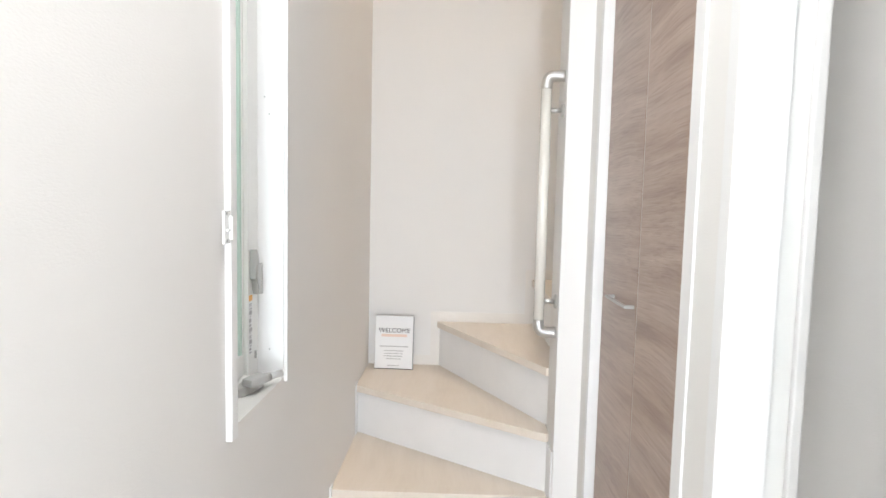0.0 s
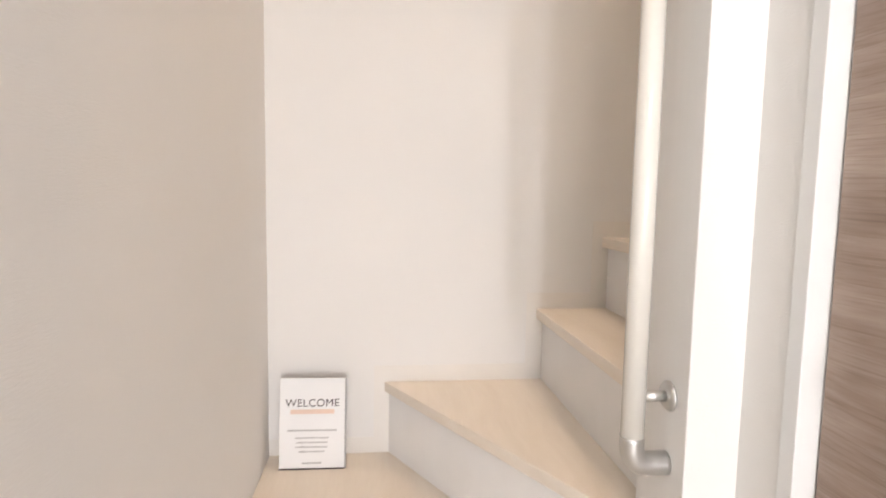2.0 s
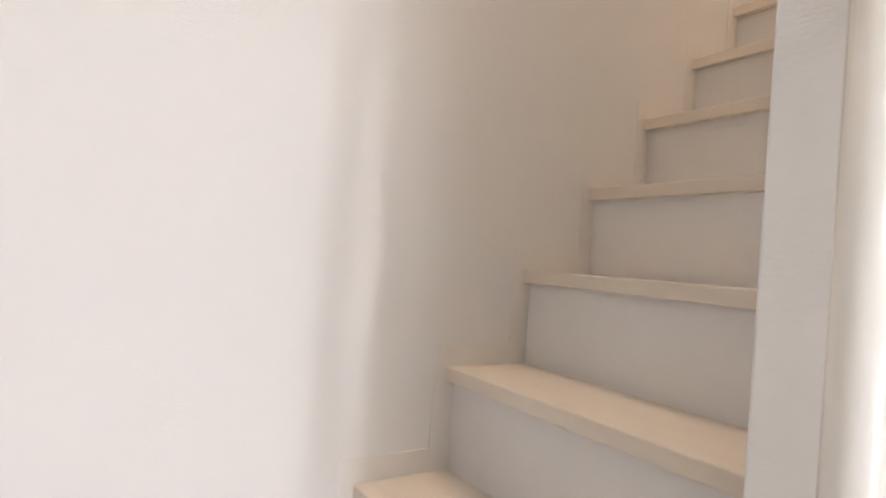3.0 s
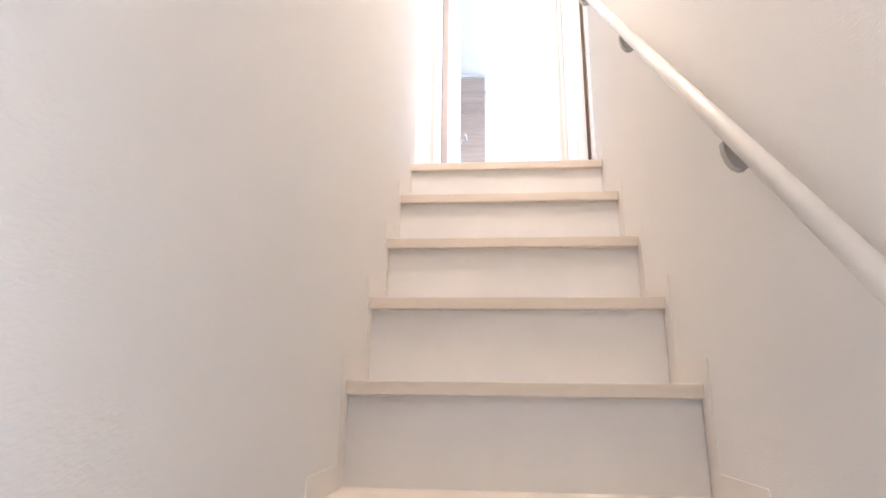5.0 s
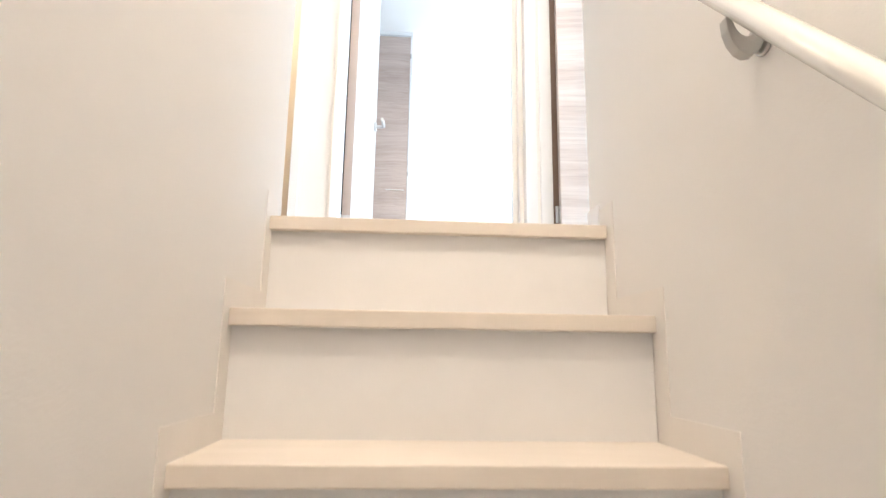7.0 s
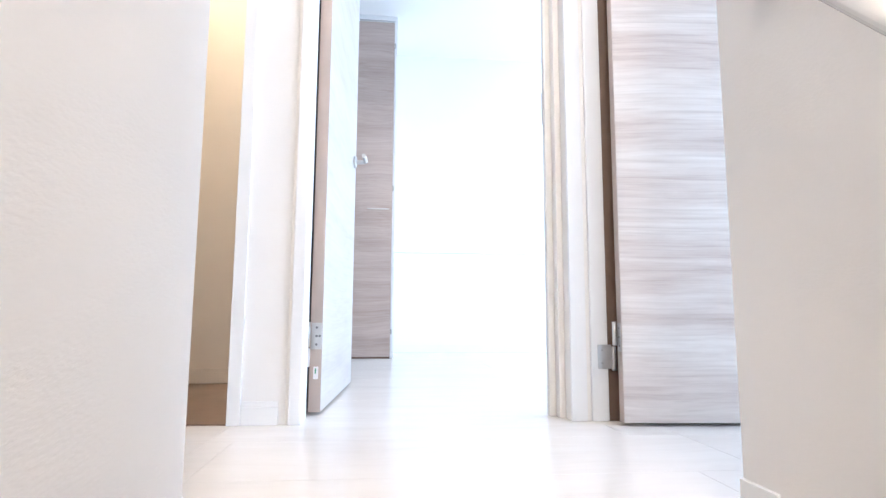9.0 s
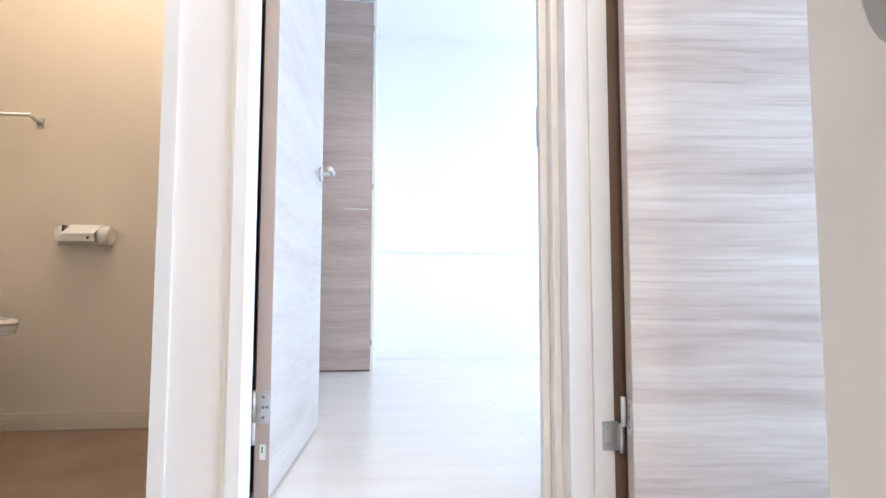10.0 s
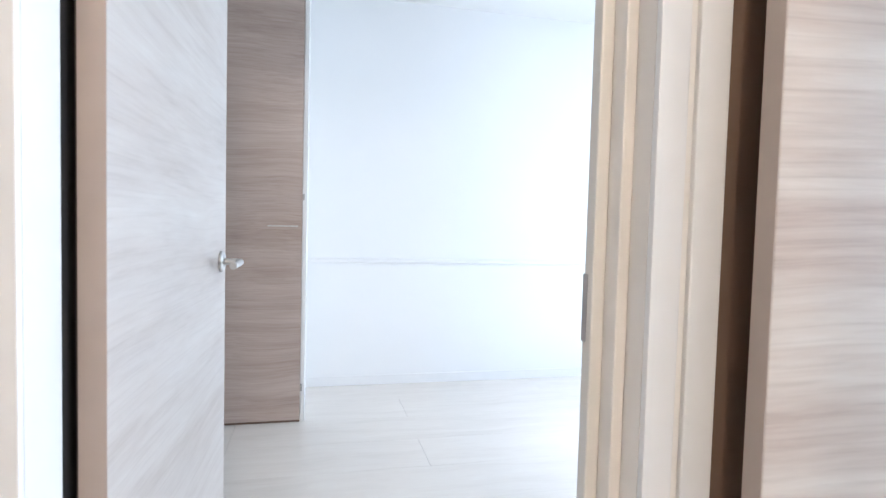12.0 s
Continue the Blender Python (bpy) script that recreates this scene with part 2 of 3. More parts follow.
def lathe(profile, center, axis, sides=24):
    """A turned shape; profile holds (radius, height along axis)."""
    d = Vector(axis).normalized()
    u = d.orthogonal().normalized()
    w = d.cross(u)
    bm = bmesh.new()
    rings = []
    for r, h in profile:
        rings.append([bm.verts.new(Vector(center) + d * h + r * (math.cos(a) * u + math.sin(a) * w))
                      for a in (2 * math.pi * k / sides for k in range(sides))])
    for r0, r1 in zip(rings, rings[1:]):
        for k in range(sides):
            f = bm.faces.new((r0[k], r0[(k + 1) % sides], r1[(k + 1) % sides], r1[k]))
            f.smooth = True
    bm.faces.new(rings[0])
    bm.faces.new(rings[-1])
    bmesh.ops.recalc_face_normals(bm, faces=bm.faces[:])
    return bm


def join(*meshes):
    """Several bmeshes of one part in one."""
    out = meshes[0]
    for m in meshes[1:]:
        tmp = bpy.data.meshes.new("tmp")
        m.to_mesh(tmp)
        out.from_mesh(tmp)
        bpy.data.meshes.remove(tmp)
        m.free()
    return out


def mesh_object(name, bm, mat):
    me = bpy.data.meshes.new(name)
    bm.to_mesh(me)
    bm.free()
    me.materials.append(mat)
    return new(name, me)


def part(name, bm, mat, parent, label=""):
    ob = mesh_object(name, bm, mat)
    ob.parent = parent
    if label:
        tagged(ob, label)
    return ob


def structure(name, bm, mat, label, category):
    return tagged(mesh_object(name, bm, mat), label, category, kind="structure")


def thing(name, label, category, group="", kind="", at=(0, 0, 0)):
    ob = new(name)
    ob.location = at
    ob.empty_display_size = 0.1
    return tagged(ob, label, category, group, kind)

# ---- the plan ----
RISE = 0.215
F2 = 13 * RISE                     # upper floor
TOP = F2 + 2.40                    # upper ceiling
BACK = 1.25                        # outer wall of the flight
INNER = 0.511                      # inner wall of the flight
HALL_X = 0.832                     # right wall of the hall
HALL_TOP = 2.42
NEWX, NEWY = 0.75, 0.370           # front corner of the partition's end


def nose_x(k):
    return 2.564 if k == 13 else 0.782 + (k - 4) * 0.1954


# ---- lower hall ----
WY0, WY1, WZ0, WZ1 = -0.40, -0.082, 0.765, 2.1
bm = box(-0.15, 0, -3.5, WY0, -0.1, TOP)
add_box(bm, -0.15, 0, WY1, BACK + 0.12, -0.1, TOP)
add_box(bm, -0.15, 0, WY0, WY1, -0.1, WZ0)
add_box(bm, -0.15, 0, WY0, WY1, WZ1, TOP)
structure("wall_west", bm, M_WALL, "cream textured wallpaper wall with a narrow window opening", "wall")
structure("wall_north", box(0, 2.661, BACK, BACK + 0.12, -0.1, TOP), M_WALL,
          "cream textured wallpaper wall beside the staircase", "wall")
structure("wall_stair_inner", box(NEWX, 2.69, NEWY, INNER, -0.1, TOP, 0.003), M_WALL,
          "cream wallpaper partition between stairs and closet", "wall")
CY0, CY1, CZ = -0.395, 0.272, 2.05     # closet opening
SY0, SY1 = -1.34, -0.54                # side doorway
bm = prism([(-3.5, -0.1), (SY0, -0.1), (SY0, 2.06), (SY1, 2.06), (SY1, -0.1), (CY0, -0.1), (CY0, CZ), (CY1, CZ), (CY1, -0.1),
            (NEWY, -0.1), (NEWY, HALL_TOP), (-3.5, HALL_TOP)], HALL_X, HALL_X + 0.12, axis="x")
structure("wall_hall_east", bm, M_WALL, "cream wallpaper hall wall with closet and doorway", "wall")
structure("wall_closet_back", box(1.5, 1.56, -0.4, NEWY, -0.1, HALL_TOP), M_WALL, "plain back wall of the closet", "wall")
structure("wall_above_hall", box(0, NEWX, NEWY, NEWY + 0.1, HALL_TOP, TOP), M_WALL, "plain wall above the hall ceiling", "wall")
structure("ceiling_hall", box(0, 3.2, -3.5, NEWY, HALL_TOP, HALL_TOP + 0.08), M_CEIL, "white hall ceiling", "ceiling")
structure("floor_slab", box(-0.15, 6.6, -3.62, BACK + 0.12, -0.2, -0.1), M_WALL, "plain slab under the hall", "floor")
structure("floor", box(0, HALL_X, -3.5, 0.47, -0.1, 0.0), M_TREADX, "pale wood hall floor", "floor")
bm = box(-0.15, 0.4, -3.62, -3.5, -0.1, HALL_TOP)
add_box(bm, 0.75, HALL_X + 0.12, -3.62, -3.5, -0.1, HALL_TOP)
add_box(bm, 0.4, 0.75, -3.62, -3.5, 2.1, HALL_TOP)
structure("wall_entrance", bm, M_WALL, "plain wall round the entrance opening", "wall")

# side room behind the doorway
bm = box(HALL_X + 0.12, 3.2, -0.46, -0.40, -0.1, HALL_TOP)
add_box(bm, 3.08, 3.2, -3.5, -0.46, -0.1, HALL_TOP)
add_box(bm, HALL_X + 0.12, 2.0, -3.62, -3.5, -0.1, HALL_TOP)
add_box(bm, 2.0, 3.0, -3.62, -3.5, -0.1, 0.7)
add_box(bm, 2.0, 3.0, -3.62, -3.5, 1.9, HALL_TOP)
add_box(bm, 3.0, 3.2, -3.62, -3.5, -0.1, HALL_TOP)
structure("wall_side_room", bm, M_WALL, "plain cream walls of the side room", "wall")
structure("floor_side_room", box(HALL_X, 3.08, -3.5, -0.46, -0.1, 0.004), M_TREADX, "pale wood floor of the side room", "floor")

# ---- upper floor structure ----
WX = 3.445                         # wall with the doorways ahead
WT = 0.13
RY0, RY1 = 0.480, 1.263            # bedroom doorway
TY0, TY1 = 1.408, 2.10             # toilet doorway
DH = F2 + 2.03
WCX = 4.37                         # far wall of the toilet
bm = prism([(-1.8, F2), (RY0, F2), (RY0, DH), (RY1, DH), (RY1, F2), (TY0, F2), (TY0, DH), (TY1, DH), (TY1, F2),
            (3.0, F2), (3.0, TOP), (-1.8, TOP)], WX, WX + WT, axis="x")
structure("wall_landing_east", bm, M_WALL, "white wallpaper wall with two doorways", "wall")
structure("wall_landing_end", box(2.5, WX, 2.9, 3.02, F2, TOP), M_WALL, "plain landing end wall", "wall")
structure("wall_landing_west", box(2.541, 2.661, BACK + 0.12, 2.9, F2, TOP), M_WALL, "plain landing wall", "wall")
structure("wall_over_door", box(2.69, WX, NEWY, INNER, DH, TOP), M_WALL, "wall above the side doorway", "wall")
bm = box(0.7, 6.5, -1.92, -1.8, F2, F2 + 0.3)
add_box(bm, 0.7, 6.5, -1.92, -1.8, TOP - 0.25, TOP)
add_box(bm, 0.7, 1.4, -1.92, -1.8, F2 + 0.3, TOP - 0.25)
add_box(bm, 3.1, 4.1, -1.92, -1.8, F2 + 0.3, TOP - 0.25)
add_box(bm, 5.8, 6.5, -1.92, -1.8, F2 + 0.3, TOP - 0.25)
structure("wall_south", bm, M_ROOMWALL, "white outer wall with window openings", "wall")
structure("wall_second_room_west", box(0.7, 0.8, -1.8, NEWY, HALL_TOP + 0.08, TOP), M_ROOMWALL, "plain wall of the second room", "wall")
structure("ceiling", box(-0.15, 6.5, -1.92, 3.02, TOP, TOP + 0.1), M_CEIL, "white upper ceiling", "ceiling")
BX = 6.29
structure("wall_bedroom_east", box(BX, BX + 0.12, -1.8, 3.0, F2, TOP), M_ROOMWALL, "bright white bedroom wall", "wall")
structure("wall_bedroom_north", box(WCX + 0.1, BX, 2.5, 2.62, F2, TOP), M_ROOMWALL, "plain bedroom wall", "wall")
for side, bm in (("south", box(WX + WT, WCX, 1.30, 1.37, F2, TOP)), ("east", box(WCX, WCX + 0.1, 1.30, 3.0, F2, TOP)),
                 ("north", box(WX + WT, WCX, 2.9, 3.0, F2, TOP))):
    structure("wall_toilet_" + side, bm, M_WCWALL, "warm cream papered wall of the toilet room", "wall")
structure("floor_toilet", box(WX + 0.012, WCX, 1.37, 2.9, F2 - 0.1, F2 - 0.002), M_WCFLOOR, "dark brown vinyl toilet floor", "floor")

# ---- staircase ----
stairs = thing("staircase", "winding staircase with pale wood treads and white risers", "stairs", kind="structure")
TH = 0.03
N1, N2L, N3B = 0.435, 0.915, 0.331
part("tread", prism([(0.0, N1), (NEWX, N1), (NEWX, 0.50), (0.0, 0.95)], RISE - TH, RISE, 0.003), M_TREAD, stairs)
part("tread", prism([(0.0, N2L), (0.738, 0.452), (NEWX, 0.46), (NEWX, 0.56), (0.37, BACK), (0.0, BACK)], 2 * RISE - TH, 2 * RISE, 0.003), M_TREAD, stairs)
part("tread", prism([(N3B, BACK), (0.742, INNER), (0.82, INNER), (0.82, BACK)], 3 * RISE - TH, 3 * RISE, 0.003), M_TREAD, stairs)
for k in range(4, 13):
    x = nose_x(k)
    part("tread", box(x, nose_x(k + 1) + 0.03, INNER + 0.0026, BACK, k * RISE - TH, k * RISE, 0.003), M_TREAD, stairs)


def slanted_riser(a, b, z0, z1):
    a, b = Vector(a), Vector(b)
    d = (b - a).normalized()
    n = Vector((-d.y, d.x))
    n = n if n.dot(Vector((0.6, 1))) > 0 else -n
    a, b = a + n * 0.02 - d * 0.04, b + n * 0.02
    return prism([a, b, b + n * 0.012, a + n * 0.012], z0, z1)


part("riser", box(0, NEWX, N1 + 0.02, N1 + 0.032, 0.0, RISE - TH), M_RISER, stairs)
part("riser", slanted_riser((0.0, N2L), (0.745, 0.448), RISE, 2 * RISE - TH), M_RISER, stairs)
part("riser", slanted_riser((N3B - 0.01, BACK), (0.742, INNER), 2 * RISE, 3 * RISE - TH), M_RISER, stairs)
for k in range(4, 14):
    x = nose_x(k) + 0.02
    part("riser", box(x, x + 0.012, INNER + 0.0028, BACK, (k - 1) * RISE, k * RISE - TH), M_RISER, stairs)
part("landing_nosing", box(nose_x(13), nose_x(13) + 0.075, INNER + 0.004, BACK, F2 - TH, F2, 0.003), M_TREAD, stairs)
SK = 0.048                          # skirting above each tread


def stepped_board(y0, y1, outer):
    """Skirting that follows the steps of the flight."""
    start = 0.0 if outer else 0.752
    first = [(start, 2 * RISE + SK), (N3B - 0.03, 2 * RISE + SK), (N3B - 0.03, 3 * RISE + SK)] if outer else [(start, 3 * RISE + SK)]
    top = []
    for k in range(4, 14):
        x = max(nose_x(k) - 0.03, start + 0.001)
        top += [(x, (k - 1) * RISE + SK), (x, k * RISE + SK)]
    pts = first + top + [(2.628, F2 + SK), (2.628, F2 - 0.2), (0.9, 3 * RISE - 0.15)]
    pts += [(start, RISE)] if outer else [(start, 3 * RISE - 0.15)]
    return prism(pts, y0, y1, axis="y")


part("stringer", stepped_board(BACK - 0.0014, BACK + 0.002, True), M_STRING, stairs)
part("stringer", stepped_board(INNER - 0.002, INNER + 0.0018, False), M_STRING, stairs)
part("stringer", box(0.0, 0.005, N2L - 0.012, N2L + 0.022, RISE - 0.02, 2 * RISE + 0.012, 0.001), M_WHITE, stairs)
part("stringer", box(0.0, 0.005, N1 - 0.012, N1 + 0.022, 0.0, RISE + 0.012, 0.001), M_WHITE, stairs)
part("stringer", box(NEWX - 0.005, NEWX - 0.0005, NEWY + 0.01, 0.47, 0.0, 2 * RISE - TH), M_WHITE, stairs)

# ---- sloping handrail on the inner wall ----
RAIL_Y, SLOPE = INNER + 0.041, 1.085


def rail_z(x):
    return 2.277 + SLOPE * (x - 1.377)


rail = thing("stair_handrail", "round ivory handrail on grey metal wall brackets", "handrail")
part("bar", tube([(0.80, RAIL_Y, rail_z(0.80)), (2.64, RAIL_Y, rail_z(2.64))], 0.0158, 20), M_RAIL, rail, "round ivory rail")
for x in (0.80, 2.64):
    d = Vector((1, 0, SLOPE)).normalized() * (1 if x > 1 else -1)
    part("end_cap", lathe([(0.0165, 0), (0.0175, 0.004), (0.0175, 0.016), (0.011, 0.024)], (x, RAIL_Y, rail_z(x)), d, 20), M_SATIN, rail)


def crescent(x):
    """A thick curved arm that hooks from the wall plate under the rail."""
    z = rail_z(x)
    outer, inner = [], []
    for i in range(9):
        a = math.pi * (1.02 - i / 8 * 0.98)
        outer.append((INNER + 0.026 + 0.026 * math.cos(a) * -1, z - 0.030 - 0.047 * math.sin(a)))
        inner.append((INNER + 0.027 + 0.017 * math.cos(a) * -1, z - 0.022 - 0.030 * math.sin(a)))
    bm = prism(outer + inner[::-1], x - 0.008, x + 0.008, 0.0015, axis="x")
    return bm


for x in (0.85, 1.43, 2.0, 2.566):
    z = rail_z(x)
    arm = part("bracket", crescent(x), M_SATIN, rail, "curved grey metal bracket")
    part("plate", lathe([(0.017, 0), (0.017, 0.003), (0.014, 0.005)], (x, INNER, z - 0.055), (0, 1, 0), 24), M_SATIN, arm)

# ---- vertical grab rail on the partition's end ----
VX, VY = 0.694, 0.42
grab = thing("grab_rail", "upright ivory grab rail with brushed steel elbows", "handrail")
part("bar", tube([(VX, VY, 0.832), (VX, VY, 1.588)], 0.0172, 20), M_RAIL, grab, "upright ivory bar")
for s, z in ((1, 1.588), (-1, 0.832)):
    pts = [(VX, VY, z - s * 0.004), (VX, VY, z + s * 0.016), (VX + 0.004, VY, z + s * 0.030), (VX + 0.014, VY, z + s * 0.038), (VX + 0.03, VY, z + s * 0.040),
           (NEWX, VY, z + s * 0.040)]
    part("elbow", tube(pts, 0.0182, 20, 1), M_STEEL, grab, "brushed steel elbow")
for z in (0.897, 1.518):
    post = part("standoff", tube([(VX + 0.012, VY, z), (NEWX - 0.004, VY, z)], 0.0085, 14), M_STEEL, grab, "short steel standoff")
    part("plate", lathe([(0.023, 0), (0.023, 0.003), (0.019, 0.007), (0.010, 0.008)], (NEWX, VY, z), (-1, 0, 0), 24), M_STEEL, post)

# ---- welcome sign ----
def text_mesh(body, size, thick=0.0004):
    cu = bpy.data.curves.new("letters", "FONT")
    cu.body, cu.size, cu.extrude, cu.align_x = body, size, thick, "CENTER"
    cu.space_character = 1.06
    ob = bpy.data.objects.new("letters", cu)
    scene.collection.objects.link(ob)
    bpy.context.view_layer.update()
    me = bpy.data.meshes.new_from_object(ob.evaluated_get(bpy.context.evaluated_depsgraph_get()))
    bpy.data.objects.remove(ob)
    bpy.data.curves.remove(cu)
    bm = bmesh.new()
    bm.from_mesh(me)
    bpy.data.meshes.remove(me)
    return bm


SW, SH = 0.178, 0.25
sign = thing("welcome_sign", "white welcome card in a thin stand leaning on the step", "sign")
part("panel", box(-SW / 2, SW / 2, 0, 0.003, 0.003, SH, 0.001), M_PAPER, sign, "white printed card")
part("backing", box(-SW / 2 + 0.001, SW / 2 + 0.004, 0.0032, 0.016, 0.0, SH - 0.002, 0.001), M_INKSOFT, sign, "grey stand behind the card")
part("foot", box(-SW / 2, SW / 2, -0.002, 0.0030, 0.0, 0.0028), M_INK, sign, "dark lower edge")
bm = text_mesh("WELCOME", 0.0295)
bmesh.ops.transform(bm, matrix=pose(0, -0.0004, 0.172, 90, 0, 0), verts=bm.verts)
part("lettering", bm, M_INK, sign, "dark grey capital letters")
part("highlight_bar", box(-0.060, 0.060, -0.0009, -0.0002, 0.152, 0.164), M_PEACH, sign, "peach underline")
rnd = random.Random(3)
for z, w, h in ((0.104, 0.134, 0.0055), (0.084, 0.090, 0.0045), (0.0715, 0.086, 0.0045), (0.059, 0.092, 0.0045), (0.0465, 0.070, 0.0045), (0.015, 0.052, 0.005)):
    x, bm = -w / 2, bmesh.new()
    while x < w / 2 - 0.003:
        g = rnd.uniform(0.0028, 0.0052)
        add_box(bm, x, min(x + g, w / 2), -0.0008, -0.0001, z, z + h * rnd.uniform(0.75, 1.0))
        x += g + rnd.uniform(0.0008, 0.0018)
    part("text_line", bm, M_INKSOFT, sign, "line of small grey print")
sign.matrix_world = pose(0.131, 1.158, 2 * RISE, -8.5, 0, -1.5)

# ---- hall window ----
win = tagged(new("window_1"), "narrow white casement window with frosted green glass", "window", kind="structure")
GX = -0.08
part("casing", join(box(-0.001, 0.012, WY0 - 0.028, WY0, WZ0 - 0.006, WZ1 + 0.03, 0.002),
                    box(-0.001, 0.008, WY1, WY1 + 0.004, WZ0 - 0.002, WZ1 + 0.03, 0.002),
                    box(-0.001, 0.012, WY0, WY1, WZ1, WZ1 + 0.03, 0.002)), M_WHITE, win, "white inner casing")
part("reveal", join(box(-0.149, 0.0, WY1 - 0.006, WY1 - 0.0005, WZ0, WZ1), box(-0.149, 0.0, WY0 + 0.0005, WY0 + 0.006, WZ0, WZ1),
                    box(-0.149, 0.0, WY0, WY1, WZ1 - 0.006, WZ1 - 0.0005)), M_WHITE, win, "white reveal boards")
part("window_sill", box(-0.149, 0.0012, WY0 + 0.006, WY1 - 0.006, WZ0 - 0.004, WZ0 + 0.010), M_WALL, win, "cream papered sill")
fr = part("window_frame", join(box(-0.125, -0.062, -0.152, WY1 - 0.0065, WZ0 + 0.01, WZ1 - 0.007, 0.002),
                               box(-0.125, -0.062, WY0 + 0.0065, WY0 + 0.03, WZ0 + 0.01, WZ1 - 0.007, 0.002),
                               box(-0.125, -0.062, WY0 + 0.03, -0.152, WZ0 + 0.01, WZ0 + 0.034, 0.002)), M_FRAME, win)
SY_R = -0.155
sash = part("sash", join(box(-0.115, -0.070, SY_R - 0.006, SY_R, WZ0 + 0.036, WZ1 - 0.01, 0.002),
                         box(-0.115, -0.070, WY0 + 0.032, WY0 + 0.06, WZ0 + 0.036, WZ1 - 0.01, 0.002),
                         box(-0.115, -0.070, WY0 + 0.06, SY_R - 0.006, WZ0 + 0.036, WZ0 + 0.084, 0.002)), M_FRAME, win, "cream white sash")
# mint strip paints a reflection of the glass, no sash part
part("green_reflection", box(-0.098, -0.0735, SY_R - 0.0165, SY_R - 0.0062, WZ0 + 0.0845, WZ1 - 0.02), M_GREENREFLECT, sash, "mint green strip painting the glass reflection")
part("gasket_and_shade", join(box(-0.098, -0.083, SY_R - 0.033, SY_R - 0.0237, WZ0 + 0.0845, WZ1 - 0.02), ), M_DARK, sash, "black glazing gasket")
part("bead_and_reflection", box(-0.098, -0.084, SY_R - 0.043, SY_R - 0.0332, WZ0 + 0.0845, WZ1 - 0.02), M_GLASS2, sash, "bright outer edge of the glazing")
# pale strip that paints the reflection between gasket and mint strip
part("bead_and_reflection", box(-0.098, -0.080, SY_R - 0.0235, SY_R - 0.0167, WZ0 + 0.0845, WZ1 - 0.02), M_GLASS2, sash, "pale strip painting the reflection at the inner glass edge")
pane = part("pane", box(GX - 0.010, GX - 0.004, WY0 + 0.06, SY_R - 0.0432, WZ0 + 0.0845, WZ1 - 0.02), M_GLASS, sash, "frosted green glass pane")
pane.visible_shadow = False
# red and green sticker on the glass
st = part("sticker", box(GX - 0.0039, GX - 0.0033, -0.243, -0.197, 0.902, 0.946), M_RED, pane, "red warning sticker")
part("sticker_patch", box(GX - 0.0032, GX - 0.0028, -0.220, -0.200, 0.910, 0.934), M_PAPER, pane, "white square on the sticker")
part("sticker_mark", join(box(GX - 0.0027, GX - 0.0022, -0.215, -0.211, 0.914, 0.931), box(GX - 0.0027, GX - 0.0022, -0.211, -0.204, 0.926, 0.931)), M_GREENINK, pane, "green mark on the sticker")
part("sticker_band", box(GX - 0.0032, GX - 0.0028, -0.243, -0.197, 0.938, 0.946), M_INKSOFT, pane, "grey sticker band")
# caution label on the frame
lab = part("label", box(-0.0618, -0.0612, -0.151, -0.130, 0.845, 0.985), M_PAPER, fr, "white caution label")
part("label_head", box(-0.0611, -0.0606, -0.151, -0.130, 0.972, 0.985), M_ORANGE, fr, "orange label heading")
rnd = random.Random(8)
z = 0.966
while z > 0.85:
    h = rnd.choice((0.002, 0.003, 0.006, 0.010))
    part("label_print", box(-0.0611, -0.0607, -0.150 + rnd.uniform(0, 0.002), -0.131 - rnd.uniform(0, 0.006), max(z - h, 0.847), z), M_INKSOFT, fr)
    z -= h + rnd.uniform(0.0015, 0.004)
part("clip", box(-0.0618, -0.0575, -0.115, -0.109, 0.829, 0.847, 0.001), M_SATIN, fr, "small grey metal clip")
part("maker_mark", join(box(-0.0698, -0.0692, -0.299, -0.284, 0.806, 0.828), box(-0.0691, -0.0688, -0.2955, -0.2935, 0.809, 0.825), box(-0.0691, -0.0688, -0.2905, -0.2885, 0.809, 0.825)),
     M_GREY2, sash, "small grey printed mark")
# locking lever
lv = part("lever", prism([(-0.168, 1.092), (-0.154, 1.092), (-0.142, 1.068), (-0.138, 1.03), (-0.136, 0.986), (-0.146, 0.984), (-0.156, 1.018), (-0.168, 1.024)], -0.0615, -0.047, 0.003, axis="x"), M_GREY, win, "grey locking lever")
part("lever_grip", prism([(-0.156, 1.055), (-0.140, 1.06), (-0.138, 1.03), (-0.136, 0.986), (-0.145, 0.985), (-0.156, 1.03)], -0.047, -0.040, 0.002, axis="x"), M_GREY, lv)
# crank operator on the sill
op = part("operator", prism([(-0.074, -0.242), (-0.052, -0.244), (-0.040, -0.236), (-0.026, -0.195), (-0.022, -0.165), (-0.030, -0.143), (-0.074, -0.130)], WZ0 + 0.010, WZ0 + 0.031, 0.005), M_GREY2, win, "grey window operator housing")
part("crank_arm", prism([(-0.049, -0.228), (-0.022, -0.240), (-0.001, -0.192), (-0.030, -0.172)], WZ0 + 0.0312, WZ0 + 0.050, 0.005), M_GREY, op, "folded grey crank")
part("bracket", box(-0.074, -0.052, -0.128, -0.100, WZ0 + 0.010, WZ0 + 0.026, 0.004), M_GREY2, op)
part("crank_joint", tube([(-0.018, -0.186, WZ0 + 0.037), (-0.008, -0.168, WZ0 + 0.037)], 0.010, 16), M_SATIN, op)
